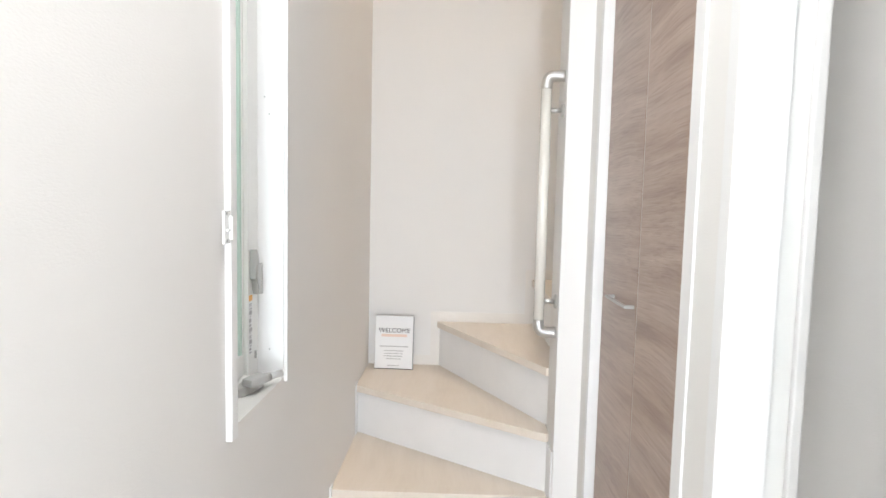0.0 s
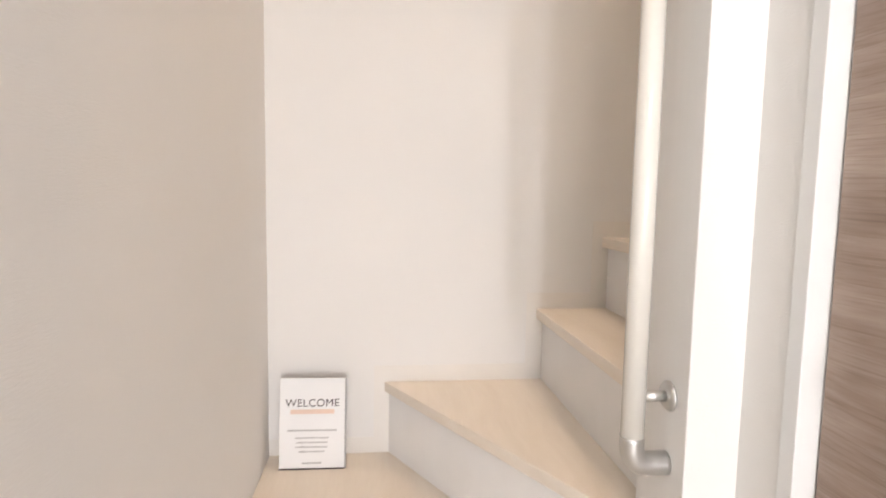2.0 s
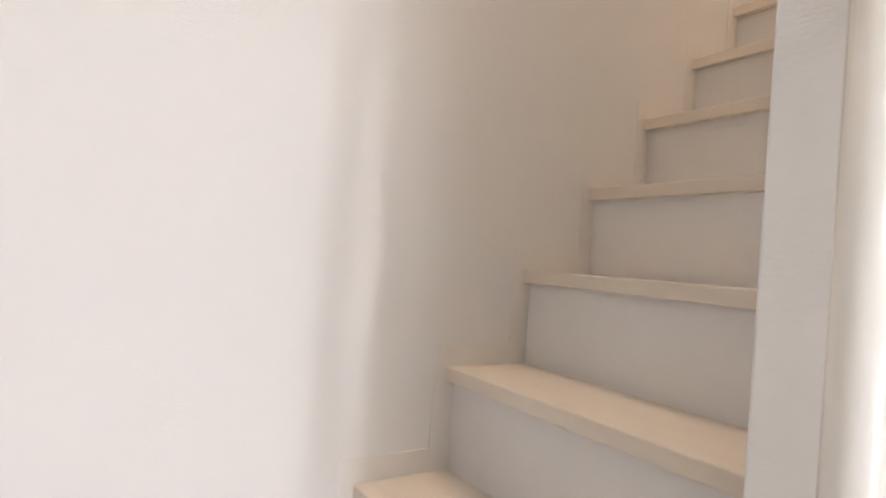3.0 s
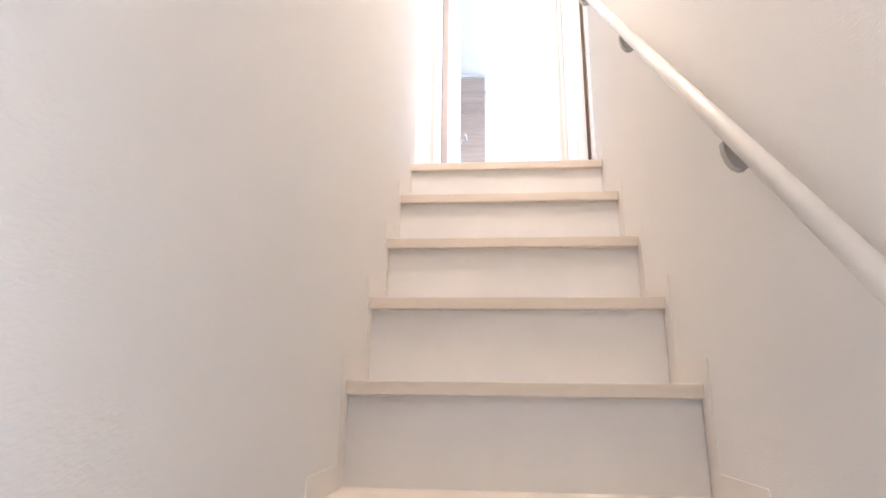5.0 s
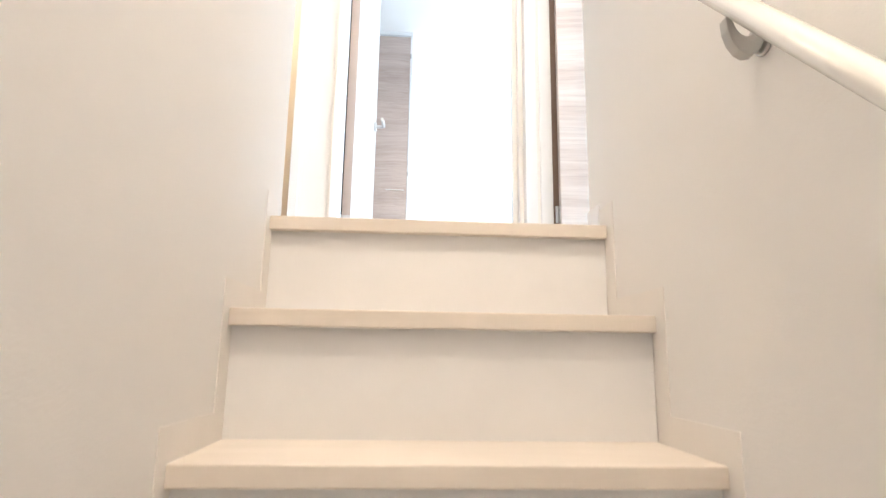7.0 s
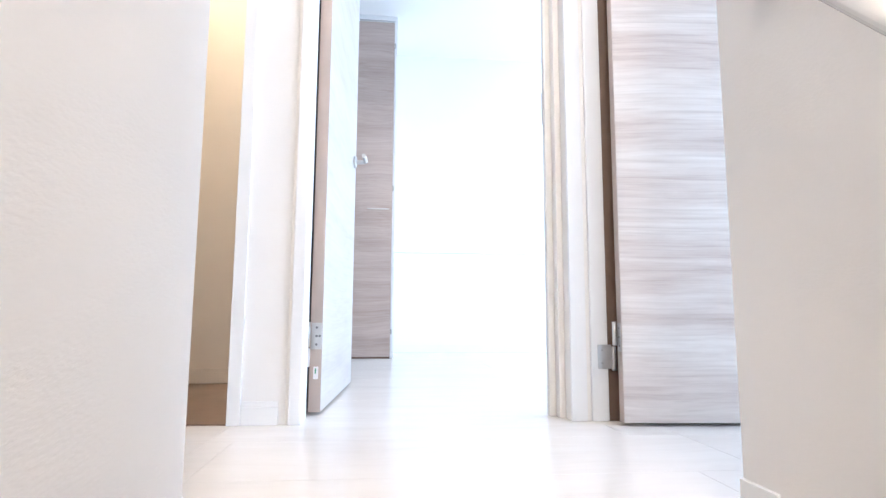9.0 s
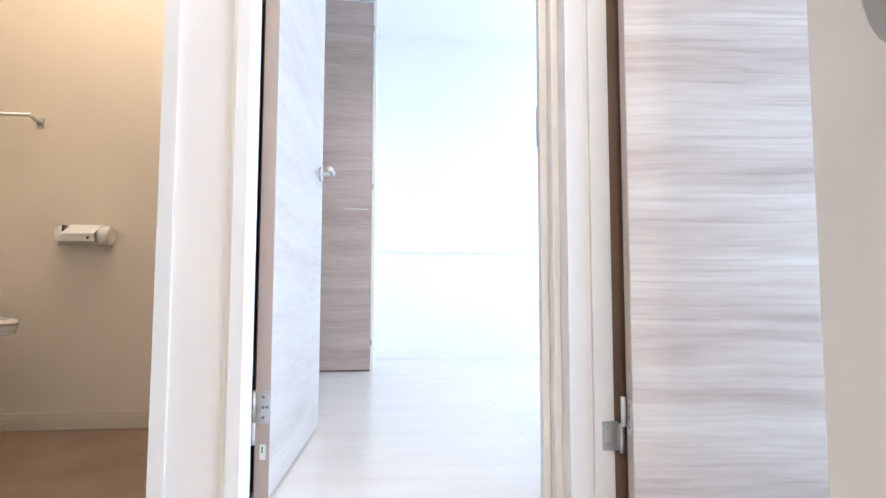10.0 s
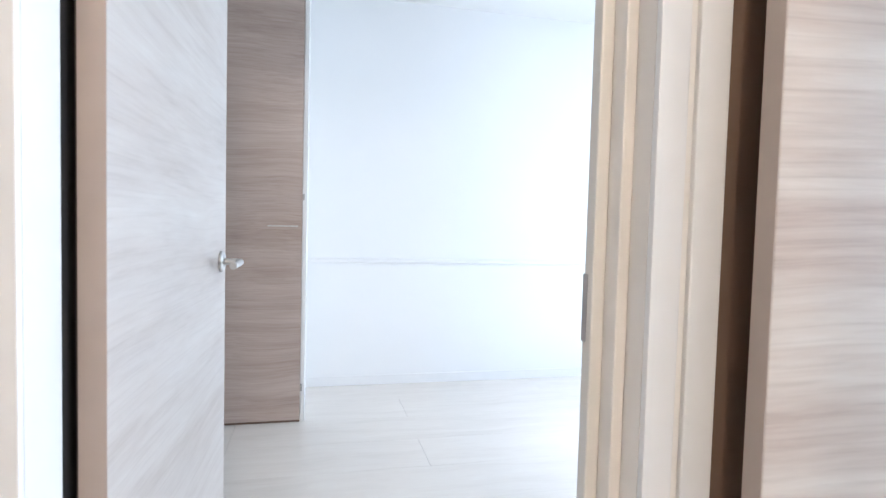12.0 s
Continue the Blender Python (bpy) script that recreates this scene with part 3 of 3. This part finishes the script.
part("crank_knob", tube([(-0.008, -0.168, WZ0 + 0.037), (0.004, -0.152, WZ0 + 0.038), (0.013, -0.142, WZ0 + 0.038)], 0.0082, 16), M_GREY, op)
for y, z in ((-0.052, 1.45), (-0.0515, 1.41), (-0.052, 0.845)):
    part("screw", lathe([(0.002, 0), (0.002, 0.001)], (-0.045 if z > 1.42 else -0.034, WY1 - 0.006, z), (0, -1, 0), 10), M_SATIN, win)
lv.location.y = 0.022
# screen catch on the near casing
ct = part("catch", box(0.0115, 0.0165, -0.466, -0.442, 1.128, 1.186, 0.0015), M_WHITE, win, "white plastic catch plate")
part("catch_hook", join(box(0.0165, 0.023, -0.448, -0.441, 1.135, 1.176, 0.001), box(0.0165, 0.020, -0.460, -0.448, 1.149, 1.154, 0.0008)), M_FRAME, ct)
for z in (1.133, 1.181):
    part("catch_screw", lathe([(0.003, 0), (0.003, 0.001)], (0.0165, -0.458, z), (1, 0, 0), 10), M_SATIN, ct)

# ---- closet in the hall ----
CF = HALL_X - 0.004
frame_1 = tagged(new("closet_frame"), "slim white closet door frame", "door frame", kind="structure")
part("jamb", box(CF, HALL_X + 0.119, CY1 - 0.012, CY1 + 0.014, 0.0, CZ + 0.02, 0.0015), M_WHITE, frame_1)
part("jamb", box(CF, HALL_X + 0.119, CY0 - 0.040, CY0 + 0.004, 0.0, CZ + 0.02, 0.0015), M_WHITE, frame_1)
part("head", box(CF, HALL_X + 0.119, CY0 + 0.004, CY1 - 0.012, CZ - 0.015, CZ + 0.02, 0.0015), M_WHITE, frame_1)
bifold = thing("closet_door", "brown wood-grain bifold closet door with steel handle", "door")
DX = HALL_X + 0.026
part("leaf", box(DX, DX + 0.024, -0.0570, CY1 - 0.015, 0.008, CZ - 0.018, 0.0025), M_DOORY, bifold)
part("leaf", box(DX, DX + 0.024, CY0 + 0.006, -0.0615, 0.008, CZ - 0.018, 0.0025), M_DOORY, bifold)
part("edge_strip", box(DX + 0.001, DX + 0.010, -0.0606, -0.0578, 0.008, CZ - 0.018), M_STEEL, bifold, "bright metal edge strip")
hd = part("handle", join(box(DX - 0.026, DX - 0.018, -0.045, 0.135, 0.960, 0.967, 0.0015)), M_SATIN, bifold, "flat steel bow handle")
part("handle_leg", box(DX - 0.019, DX, -0.045, -0.036, 0.959, 0.968, 0.001), M_SATIN, hd)
part("handle_leg", box(DX - 0.019, DX, 0.126, 0.135, 0.959, 0.968, 0.001), M_SATIN, hd)

# doorway to the side room
frame_2 = tagged(new("side_door_frame"), "white door frame of the side room", "door frame", kind="structure")
part("jamb", box(HALL_X - 0.006, HALL_X + 0.074, SY1 - 0.022, SY1 + 0.012, 0.0, 2.08, 0.002), M_WHITE, frame_2)
part("jamb", box(HALL_X + 0.0745, HALL_X + 0.108, SY1 - 0.014, SY1 + 0.010, 0.0, 2.08, 0.002), M_FRAME, frame_2)
part("edge_bead", box(HALL_X + 0.1085, HALL_X + 0.126, SY1 - 0.022, SY1 - 0.004, 0.0, 2.08, 0.003), M_WHITE, frame_2)
part("jamb", box(HALL_X - 0.006, HALL_X + 0.128, SY0 - 0.012, SY0 + 0.022, 0.0, 2.08, 0.002), M_WHITE, frame_2)
part("head", box(HALL_X - 0.006, HALL_X + 0.128, SY0 + 0.022, SY1 - 0.022, 2.04, 2.08, 0.002), M_WHITE, frame_2)

# ---- upper doorways ----


def hinge(parent, m):
    """A two-leaf butt hinge plate with screws; plate lies in x = 0, faces -x."""
    pl = part("hinge_plate", box(-0.0015, 0.0, -0.015, 0.015, -0.038, 0.038, 0.0005), M_STEEL, parent, "steel hinge plate")
    pl.matrix_local = m
    for y, z in ((0.0, 0.024), (0.0, 0.0), (0.0, -0.024), (-0.009, 0.0)):
        part("screw", lathe([(0.0036, 0), (0.0036, 0.0006), (0.002, 0.001)], (-0.0015, y, z), (-1, 0, 0), 10), M_DARKSTEEL, pl)
    return pl


frame_3 = tagged(new("bedroom_door_frame"), "white door frame with slim stepped casing", "door frame", kind="structure")
CX = WX - 0.012
JY = RY1 - 0.0365                  # clear edge on the hinge side
part("casing", box(CX, WX, JY, RY1 - 0.005, F2, DH + 0.03, 0.002), M_WHITE, frame_3)
# the casing's side; its shadow line is painted in cream
part("casing_return", box(CX + 0.004, WX, RY1 - 0.0049, RY1 + 0.003, F2, DH + 0.03, 0.001), M_WARMSHADE, frame_3, "thin casing edge, its shadow line painted cream")
part("casing", box(CX, WX, RY0 - 0.018, RY0 + 0.026, F2, DH + 0.03, 0.002), M_WHITE, frame_3)
part("head", box(CX, WX + WT, RY0 + 0.026, JY - 0.0005, DH - 0.02, DH + 0.03, 0.002), M_WHITE, frame_3)
part("jamb", box(WX + 0.0005, 3.536, JY, RY1, F2, DH + 0.02, 0.0015), M_WHITE, frame_3)
part("rebate", box(3.5362, WX + WT + 0.045, RY1 - 0.0155, RY1, F2, DH - 0.02, 0.001), M_WHITE, frame_3)
# no seal here: a black strip that paints the rebate's shade
part("gap_shade", box(3.5364, 3.612, RY1 - 0.0225, RY1 - 0.0158, F2 + 0.005, DH - 0.02, 0.001), M_DARK, frame_3, "black strip painting the shade in the rebate")
# jamb and stop base carry warm reflected light in their cream
part("jamb", box(WX + 0.0005, WX + WT + 0.01, RY0, RY0 + 0.026, F2, DH - 0.02, 0.001), M_WARMSHADE, frame_3)
part("stop_base", box(WX + 0.040, WX + 0.110, RY0 + 0.0261, RY0 + 0.044, F2, DH - 0.02, 0.003), M_WARMSHADE, frame_3)
part("stop", box(WX + 0.072, WX + 0.098, RY0 + 0.0441, RY0 + 0.064, F2, DH - 0.02, 0.003), M_RAIL, frame_3, "cream door stop")
# black block standing in for the dark gap behind the open leaf
part("gasket_and_shade", box(WX + WT + 0.046, WX + WT + 0.20, RY1 - 0.0155, RY1 + 0.036, F2, DH - 0.02), M_DARK, frame_3, "black filler painting the shadow gap behind the rebate")
part("strike_plate", box(WX + 0.086, WX + 0.0985, RY0 + 0.0642, RY0 + 0.0655, F2 + 0.865, F2 + 0.965), M_SATIN, frame_3, "grey strike plate")

# leaf wears the daylit copy of the taupe grain
leaf = thing("bedroom_door", "open taupe wood-grain door with daylight painted into its pale colour and chrome lever", "door")
panel = part("leaf", box(0, 0.725, 0.0, 0.035, 0.008, 2.0, 0.0015), M_LEAFX, leaf)
part("edge_band", box(-0.0012, -0.0001, 0.0005, 0.0345, 0.008, 2.0), M_EDGE, leaf, "taupe edge band")
# shade between leaf and jamb, painted as a black strip
part("gasket_and_shade", box(0.002, 0.030, 0.0352, 0.038, 0.008, 2.0), M_DARK, leaf, "black strip painting the shade behind the leaf")
hinge(leaf, pose(-0.0013, 0.0165, 0.222))
hinge(leaf, pose(-0.0013, 0.0165, 1.78))
part("hinge_knuckle", tube([(-0.006, 0.039, 0.19), (-0.006, 0.039, 0.262)], 0.0055, 12), M_STEEL, leaf)
part("hinge_knuckle", tube([(-0.005, 0.039, 0.135), (-0.005, 0.039, 0.187)], 0.0055, 12), M_WHITE, leaf)
part("maker_tag", box(-0.0018, -0.0013, 0.009, 0.023, 0.10, 0.135), M_PAPER, leaf, "small white tag")
part("maker_mark", box(-0.0022, -0.0019, 0.015, 0.019, 0.115, 0.130), M_GREENINK, leaf)
lever = part("rosette", lathe([(0.026, 0), (0.026, 0.005), (0.022, 0.009)], (0.668, 0.0, 0.925), (0, -1, 0), 24), M_STEEL, leaf, "round chrome rosette")
part("lever", tube([(0.668, -0.006, 0.925), (0.668, -0.035, 0.925), (0.664, -0.046, 0.925), (0.650, -0.050, 0.925), (0.560, -0.050, 0.923)], 0.0085, 14, 1), M_STEEL, lever, "chrome lever")
leaf.matrix_world = pose(3.583, 1.193, F2, 0, 0, -3)

# second room door
frame_4 = tagged(new("second_door_frame"), "white door frame at the side of the landing", "door frame", kind="structure")
part("jamb", box(WX - 0.014, WX - 0.0005, 0.402, RY0 - 0.030, F2, DH + 0.03, 0.003), M_WHITE, frame_4)
# cream strip added for the shadow gap between the casings
part("shadow_strip", box(WX - 0.006, WX - 0.0005, RY0 - 0.0299, RY0 - 0.0182, F2, DH + 0.03), M_WARMSHADE, frame_4, "recessed cream strip painting the shadow gap between two casings")
# brown strip added to paint the dark gap between jamb and leaf
part("gap_shade", box(WX - 0.009, WX - 0.0005, 0.325, 0.4015, F2, DH, 0.001), M_BROWN, frame_4, "dark brown strip painting the shade in the hinge gap")
hp = part("hinge_plate", box(WX - 0.0162, WX - 0.0145, 0.393, 0.432, F2 + 0.14, F2 + 0.205, 0.0004), M_STEEL, frame_4, "steel hinge plate")
for z in (0.155, 0.19):
    part("screw", lathe([(0.003, 0), (0.003, 0.001)], (WX - 0.0162, 0.42, F2 + z), (-1, 0, 0), 10), M_SATIN, hp)
part("hinge_knuckle", tube([(WX - 0.020, 0.388, F2 + 0.135), (WX - 0.020, 0.388, F2 + 0.200)], 0.0058, 12), M_STEEL, frame_4)

# this leaf too has daylight put into its taupe
leaf2 = thing("second_room_door", "open taupe wood-grain door with daylight painted into its pale colour, swung into a side room", "door")
part("leaf", box(0, 0.034, -0.72, 0.0, 0.010, 2.0, 0.0015), M_LEAFY, leaf2)
part("edge_band", box(0.0005, 0.0335, 0.0001, 0.0012, 0.010, 2.0), M_EDGE, leaf2, "taupe edge band")
part("hinge_plate", box(0.004, 0.030, 0.0013, 0.0026, 0.190, 0.265, 0.0004), M_STEEL, leaf2, "steel hinge plate")
for z in (0.205, 0.228, 0.251):
    part("screw", lathe([(0.003, 0), (0.003, 0.001)], (0.015, 0.0026, z), (0, 1, 0), 10), M_DARKSTEEL, leaf2)
part("hinge_knuckle", tube([(0.030, 0.010, 0.205), (0.030, 0.010, 0.268)], 0.0058, 12), M_STEEL, leaf2)
leaf2.matrix_world = pose(3.352, 0.3945, F2, 0, 0, -4.3)

# toilet doorway
frame_5 = tagged(new("toilet_door_frame"), "white door frame of the toilet", "door frame", kind="structure")
part("casing", box(CX, WX, TY0 - 0.030, TY0 + 0.004, F2, DH + 0.03, 0.002), M_WHITE, frame_5)
part("casing", box(CX, WX, TY1 - 0.004, TY1 + 0.032, F2, DH + 0.03, 0.002), M_WHITE, frame_5)
part("jamb", box(WX + 0.0005, WX + WT, TY0, TY0 + 0.006, F2, DH, 0.001), M_WHITE, frame_5)
part("head", box(CX, WX + WT, TY0 + 0.006, TY1 - 0.006, DH - 0.02, DH + 0.03, 0.002), M_WHITE, frame_5)
part("threshold", box(WX - 0.004, WX + 0.0115, TY0 + 0.006, TY1 - 0.006, F2 - 0.02, F2 + 0.002, 0.001), M_BROWN, frame_5, "thin dark threshold strip")

# ---- baseboards ----


def baseboard(x0, x1, y0, y1, mat, label):
    bm = box(x0, x1, y0, y1, F2, F2 + 0.045, 0.0015)
    sx = 0.002 if x1 - x0 < 0.02 else 0
    sy = 0.002 if y1 - y0 < 0.02 else 0
    add_box(bm, x0 + sx, x1 + 0 * sx, y0 + sy * 0, y1 - sy * 0, F2 + 0.045, F2 + 0.060, 0.0015)
    return structure("baseboard", bm, mat, label, "baseboard")


baseboard(WX - 0.008, WX - 0.0005, RY1 + 0.021, TY0 - 0.031, M_WHITE, "white baseboard between two doorways")
baseboard(WCX - 0.010, WCX - 0.0005, 1.372, 2.9, M_WCBASE, "cream grooved baseboard in the toilet")
baseboard(2.662, 2.670, BACK + 0.001, 2.9, M_WHITE, "white baseboard at the head of the stairs")
structure("baseboard", box(2.615, 2.689, INNER - 0.001, INNER + 0.006, F2, F2 + 0.06, 0.001), M_WHITE, "white baseboard end at the landing", "baseboard")
structure("baseboard", box(BX - 0.008, BX - 0.0005, -1.8, 0.97, F2, F2 + 0.06, 0.001), M_WHITE, "white bedroom baseboard", "baseboard")
structure("trim", box(BX - 0.012, BX - 0.0005, -1.8, 0.97, F2 + 0.775, F2 + 0.80, 0.002), M_WHITE, "slim white rail along the bedroom wall", "wall trim")

# ---- wardrobe in the bedroom ----
KX, KY, KH = 5.677, 0.992, 2.345
closet = thing("wardrobe", "tall taupe wood-grain built-in wardrobe with white sides", "wardrobe")
part("side_panel", box(KX + 0.016, BX, KY - 0.022, KY - 0.003, F2, TOP), M_ROOMWALL, closet, "white side wall")
part("body", box(KX + 0.022, BX - 0.001, KY - 0.002, 2.499, F2, F2 + KH + 0.02), M_ROOMWALL, closet)
part("header", box(KX + 0.012, BX - 0.001, KY - 0.002, 2.499, F2 + KH + 0.021, TOP), M_ROOMWALL, closet)
# shadow gap below the doors, painted as a dark strip
part("base_shade", box(KX + 0.006, KX + 0.0215, KY + 0.001, KY + 1.193, F2 + 0.0005, F2 + 0.0115), M_BROWN, closet, "dark strip painting the shadow gap under the doors")
for y0, y1 in ((KY, KY + 0.395), (KY + 0.399, KY + 0.794), (KY + 0.798, KY + 1.193)):
    dr = part("door", box(KX, KX + 0.02, y0, y1, F2 + 0.012, F2 + KH, 0.0015), M_WARDROBE, closet)
    ha = part("handle", box(KX - 0.022, KX - 0.016, y0 + 0.02, y0 + 0.165, F2 + 0.995, F2 + 1.003, 0.001), M_STEEL, dr, "slim steel handle")
    if y0 == KY:
        for z in (0.16, 1.13, 2.16):
            part("hinge", box(KX + 0.001, KX + 0.02, KY - 0.010, KY - 0.0005, F2 + z, F2 + z + 0.032, 0.001), M_SATIN, dr, "small grey hinge")

# ---- toilet room ----
tp = thing("paper_holder", "cream toilet paper holder on the wall", "toilet paper holder")
HZ = F2 + 0.70
for y0, y1 in ((1.905, 1.945), (2.062, 2.088)):
    part("side", lathe([(0.030, 0), (0.036, 0.006), (0.036, (y1 - y0) - 0.006), (0.030, y1 - y0)], (WCX - 0.042, y0, HZ - 0.005), (0, 1, 0), 24), M_RAIL, tp, "rounded cream side")
part("backplate", box(WCX - 0.012, WCX, 1.93, 2.08, HZ - 0.035, HZ + 0.035, 0.002), M_RAIL, tp)
part("cover", prism([(WCX - 0.092, HZ - 0.006), (WCX - 0.091, HZ - 0.001), (WCX - 0.030, HZ + 0.036), (WCX - 0.011, HZ + 0.038), (WCX - 0.011, HZ + 0.030), (WCX - 0.034, HZ + 0.028)], 1.9455, 2.0535, 0.0, axis="y"), M_PAPER, tp, "hinged white cover")
part("holder_front", box(WCX - 0.086, WCX - 0.078, 1.946, 2.061, HZ - 0.030, HZ - 0.0075, 0.003), M_RAIL, tp, "cream front bar")
part("clip", box(WCX - 0.0875, WCX - 0.0862, 1.962, 1.970, HZ - 0.020, HZ - 0.012), M_DARK, tp, "dark screw hole")
part("slot", box(WCX - 0.070, WCX - 0.045, 2.0545, 2.0618, HZ + 0.004, HZ + 0.030), M_DARK, tp, "dark hinge slot")
bar = thing("towel_bar", "slim steel towel bar on the toilet wall", "towel bar")
part("bar", tube([(WCX - 0.06, 2.19, F2 + 1.128), (WCX - 0.06, 2.62, F2 + 1.128)], 0.0065, 14), M_STEEL, bar)
for y in (2.19, 2.62):
    arm = part("arm", tube([(WCX - 0.006, y, F2 + 1.112), (WCX - 0.04, y, F2 + 1.120), (WCX - 0.06, y, F2 + 1.128)], 0.0075, 12), M_STEEL, bar)
    part("plate", box(WCX - 0.007, WCX, y - 0.013, y + 0.013, F2 + 1.095, F2 + 1.135, 0.003), M_STEEL, arm)


def oval(cx, cy, rx, ry, z0, z1, taper=1.0, sides=36, bevel=0.0):
    bm = bmesh.new()
    rings = []
    levels = 6
    for i in range(levels + 1):
        f = i / levels
        s = taper + (1 - taper) * f ** 0.6
        rings.append([bm.verts.new((cx + rx * s * math.cos(a), cy + ry * s * math.sin(a), z0 + (z1 - z0) * f))
                      for a in (2 * math.pi * k / sides for k in range(sides))])
    for r0, r1 in zip(rings, rings[1:]):
        for k in range(sides):
            bm.faces.new((r0[k], r0[(k + 1) % sides], r1[(k + 1) % sides], r1[k])).smooth = True
    bm.faces.new(rings[0])
    top = bm.faces.new(rings[-1])
    bmesh.ops.recalc_face_normals(bm, faces=bm.faces[:])
    if bevel:
        bmesh.ops.bevel(bm, geom=list(top.edges), offset=bevel, segments=3, affect="EDGES", profile=0.5)
    return bm


wc = thing("toilet", "white ceramic toilet with closed lid", "toilet")
TX, TYC = 3.97, 2.272
part("bowl", oval(TX, TYC + 0.02, 0.175, 0.222, F2, F2 + 0.365, taper=0.55), M_CERAMIC, wc)
part("seat", oval(TX, TYC, 0.19, 0.256, F2 + 0.366, F2 + 0.376, taper=0.96, bevel=0.006), M_CERAMIC, wc)
part("lid", oval(TX, TYC, 0.188, 0.264, F2 + 0.3765, F2 + 0.412, taper=0.96, bevel=0.017), M_CERAMIC, wc)
part("cistern", box(TX - 0.20, TX + 0.20, 2.57, 2.76, F2 + 0.30, F2 + 0.88, 0.02), M_CERAMIC, wc)

# ---- upper floors: planks ----
floor_1 = structure("floor_landing", join(box(2.64, WX + 0.06, 0.30, 1.40, F2 - 0.1, F2 - 0.004), box(2.64, WX + 0.011, 1.40, 2.9, F2 - 0.1, F2 - 0.004)), M_JOINT, "pale wood plank landing floor", "floor")
floor_2 = structure("floor_bedroom", join(box(WX + 0.06, BX, -1.8, 1.30, F2 - 0.1, F2 - 0.004), box(WCX + 0.1, BX, 1.30, 2.5, F2 - 0.1, F2 - 0.004)), M_JOINT, "pale wood plank bedroom floor", "floor")
floor_3 = structure("floor_second_room", box(0.8, WX + 0.06, -1.8, 0.30, F2 - 0.1, F2 - 0.004), M_JOINT, "pale wood plank floor of the second room", "floor")


WIDTH, ROW_X, JOINT_Y = 0.303, 4.458, 0.434


def planks(floor, x0, x1, y0, y1, width=WIDTH, length=1.82):
    """Boards that run along y; their end joints alternate by half a board."""
    row = math.floor((x0 - ROW_X) / width)
    while ROW_X + row * width < x1:
        a, b = max(ROW_X + row * width, x0), min(ROW_X + (row + 1) * width, x1)
        y = JOINT_Y + (row % 2) * length / 2
        y -= math.ceil((y - y0) / length) * length
        while y < y1:
            p, q = max(y, y0), min(y + length, y1)
            if q - p > 0.01 and b - a > 0.01:
                part("plank", box(a + 0.0003, b - 0.0003, p + 0.0005, q - 0.0005, F2 - 0.0038, F2, 0.0), M_FLOOR, floor)
            y += length
        row += 1


planks(floor_1, 2.64, WX + 0.011, 1.40, 2.9)
planks(floor_1, 2.64, WX + 0.06, 0.30, 1.40)
planks(floor_2, WX + 0.06, BX, -1.8, 1.30)
planks(floor_2, WCX + 0.1, BX, 1.30, 2.5)
planks(floor_3, 0.8, WX + 0.06, -1.8, 0.30)
structure("ground", box(-60, 60, -60, 60, -0.5, -0.25), M_GROUND, "grey ground outside the house", "ground")
tagged(mesh_object("neighbour_wall", box(-3.2, -3.0, -8, 8, -0.25, 5), M_EXT), "pale wall of the neighbouring building", "wall", kind="structure")
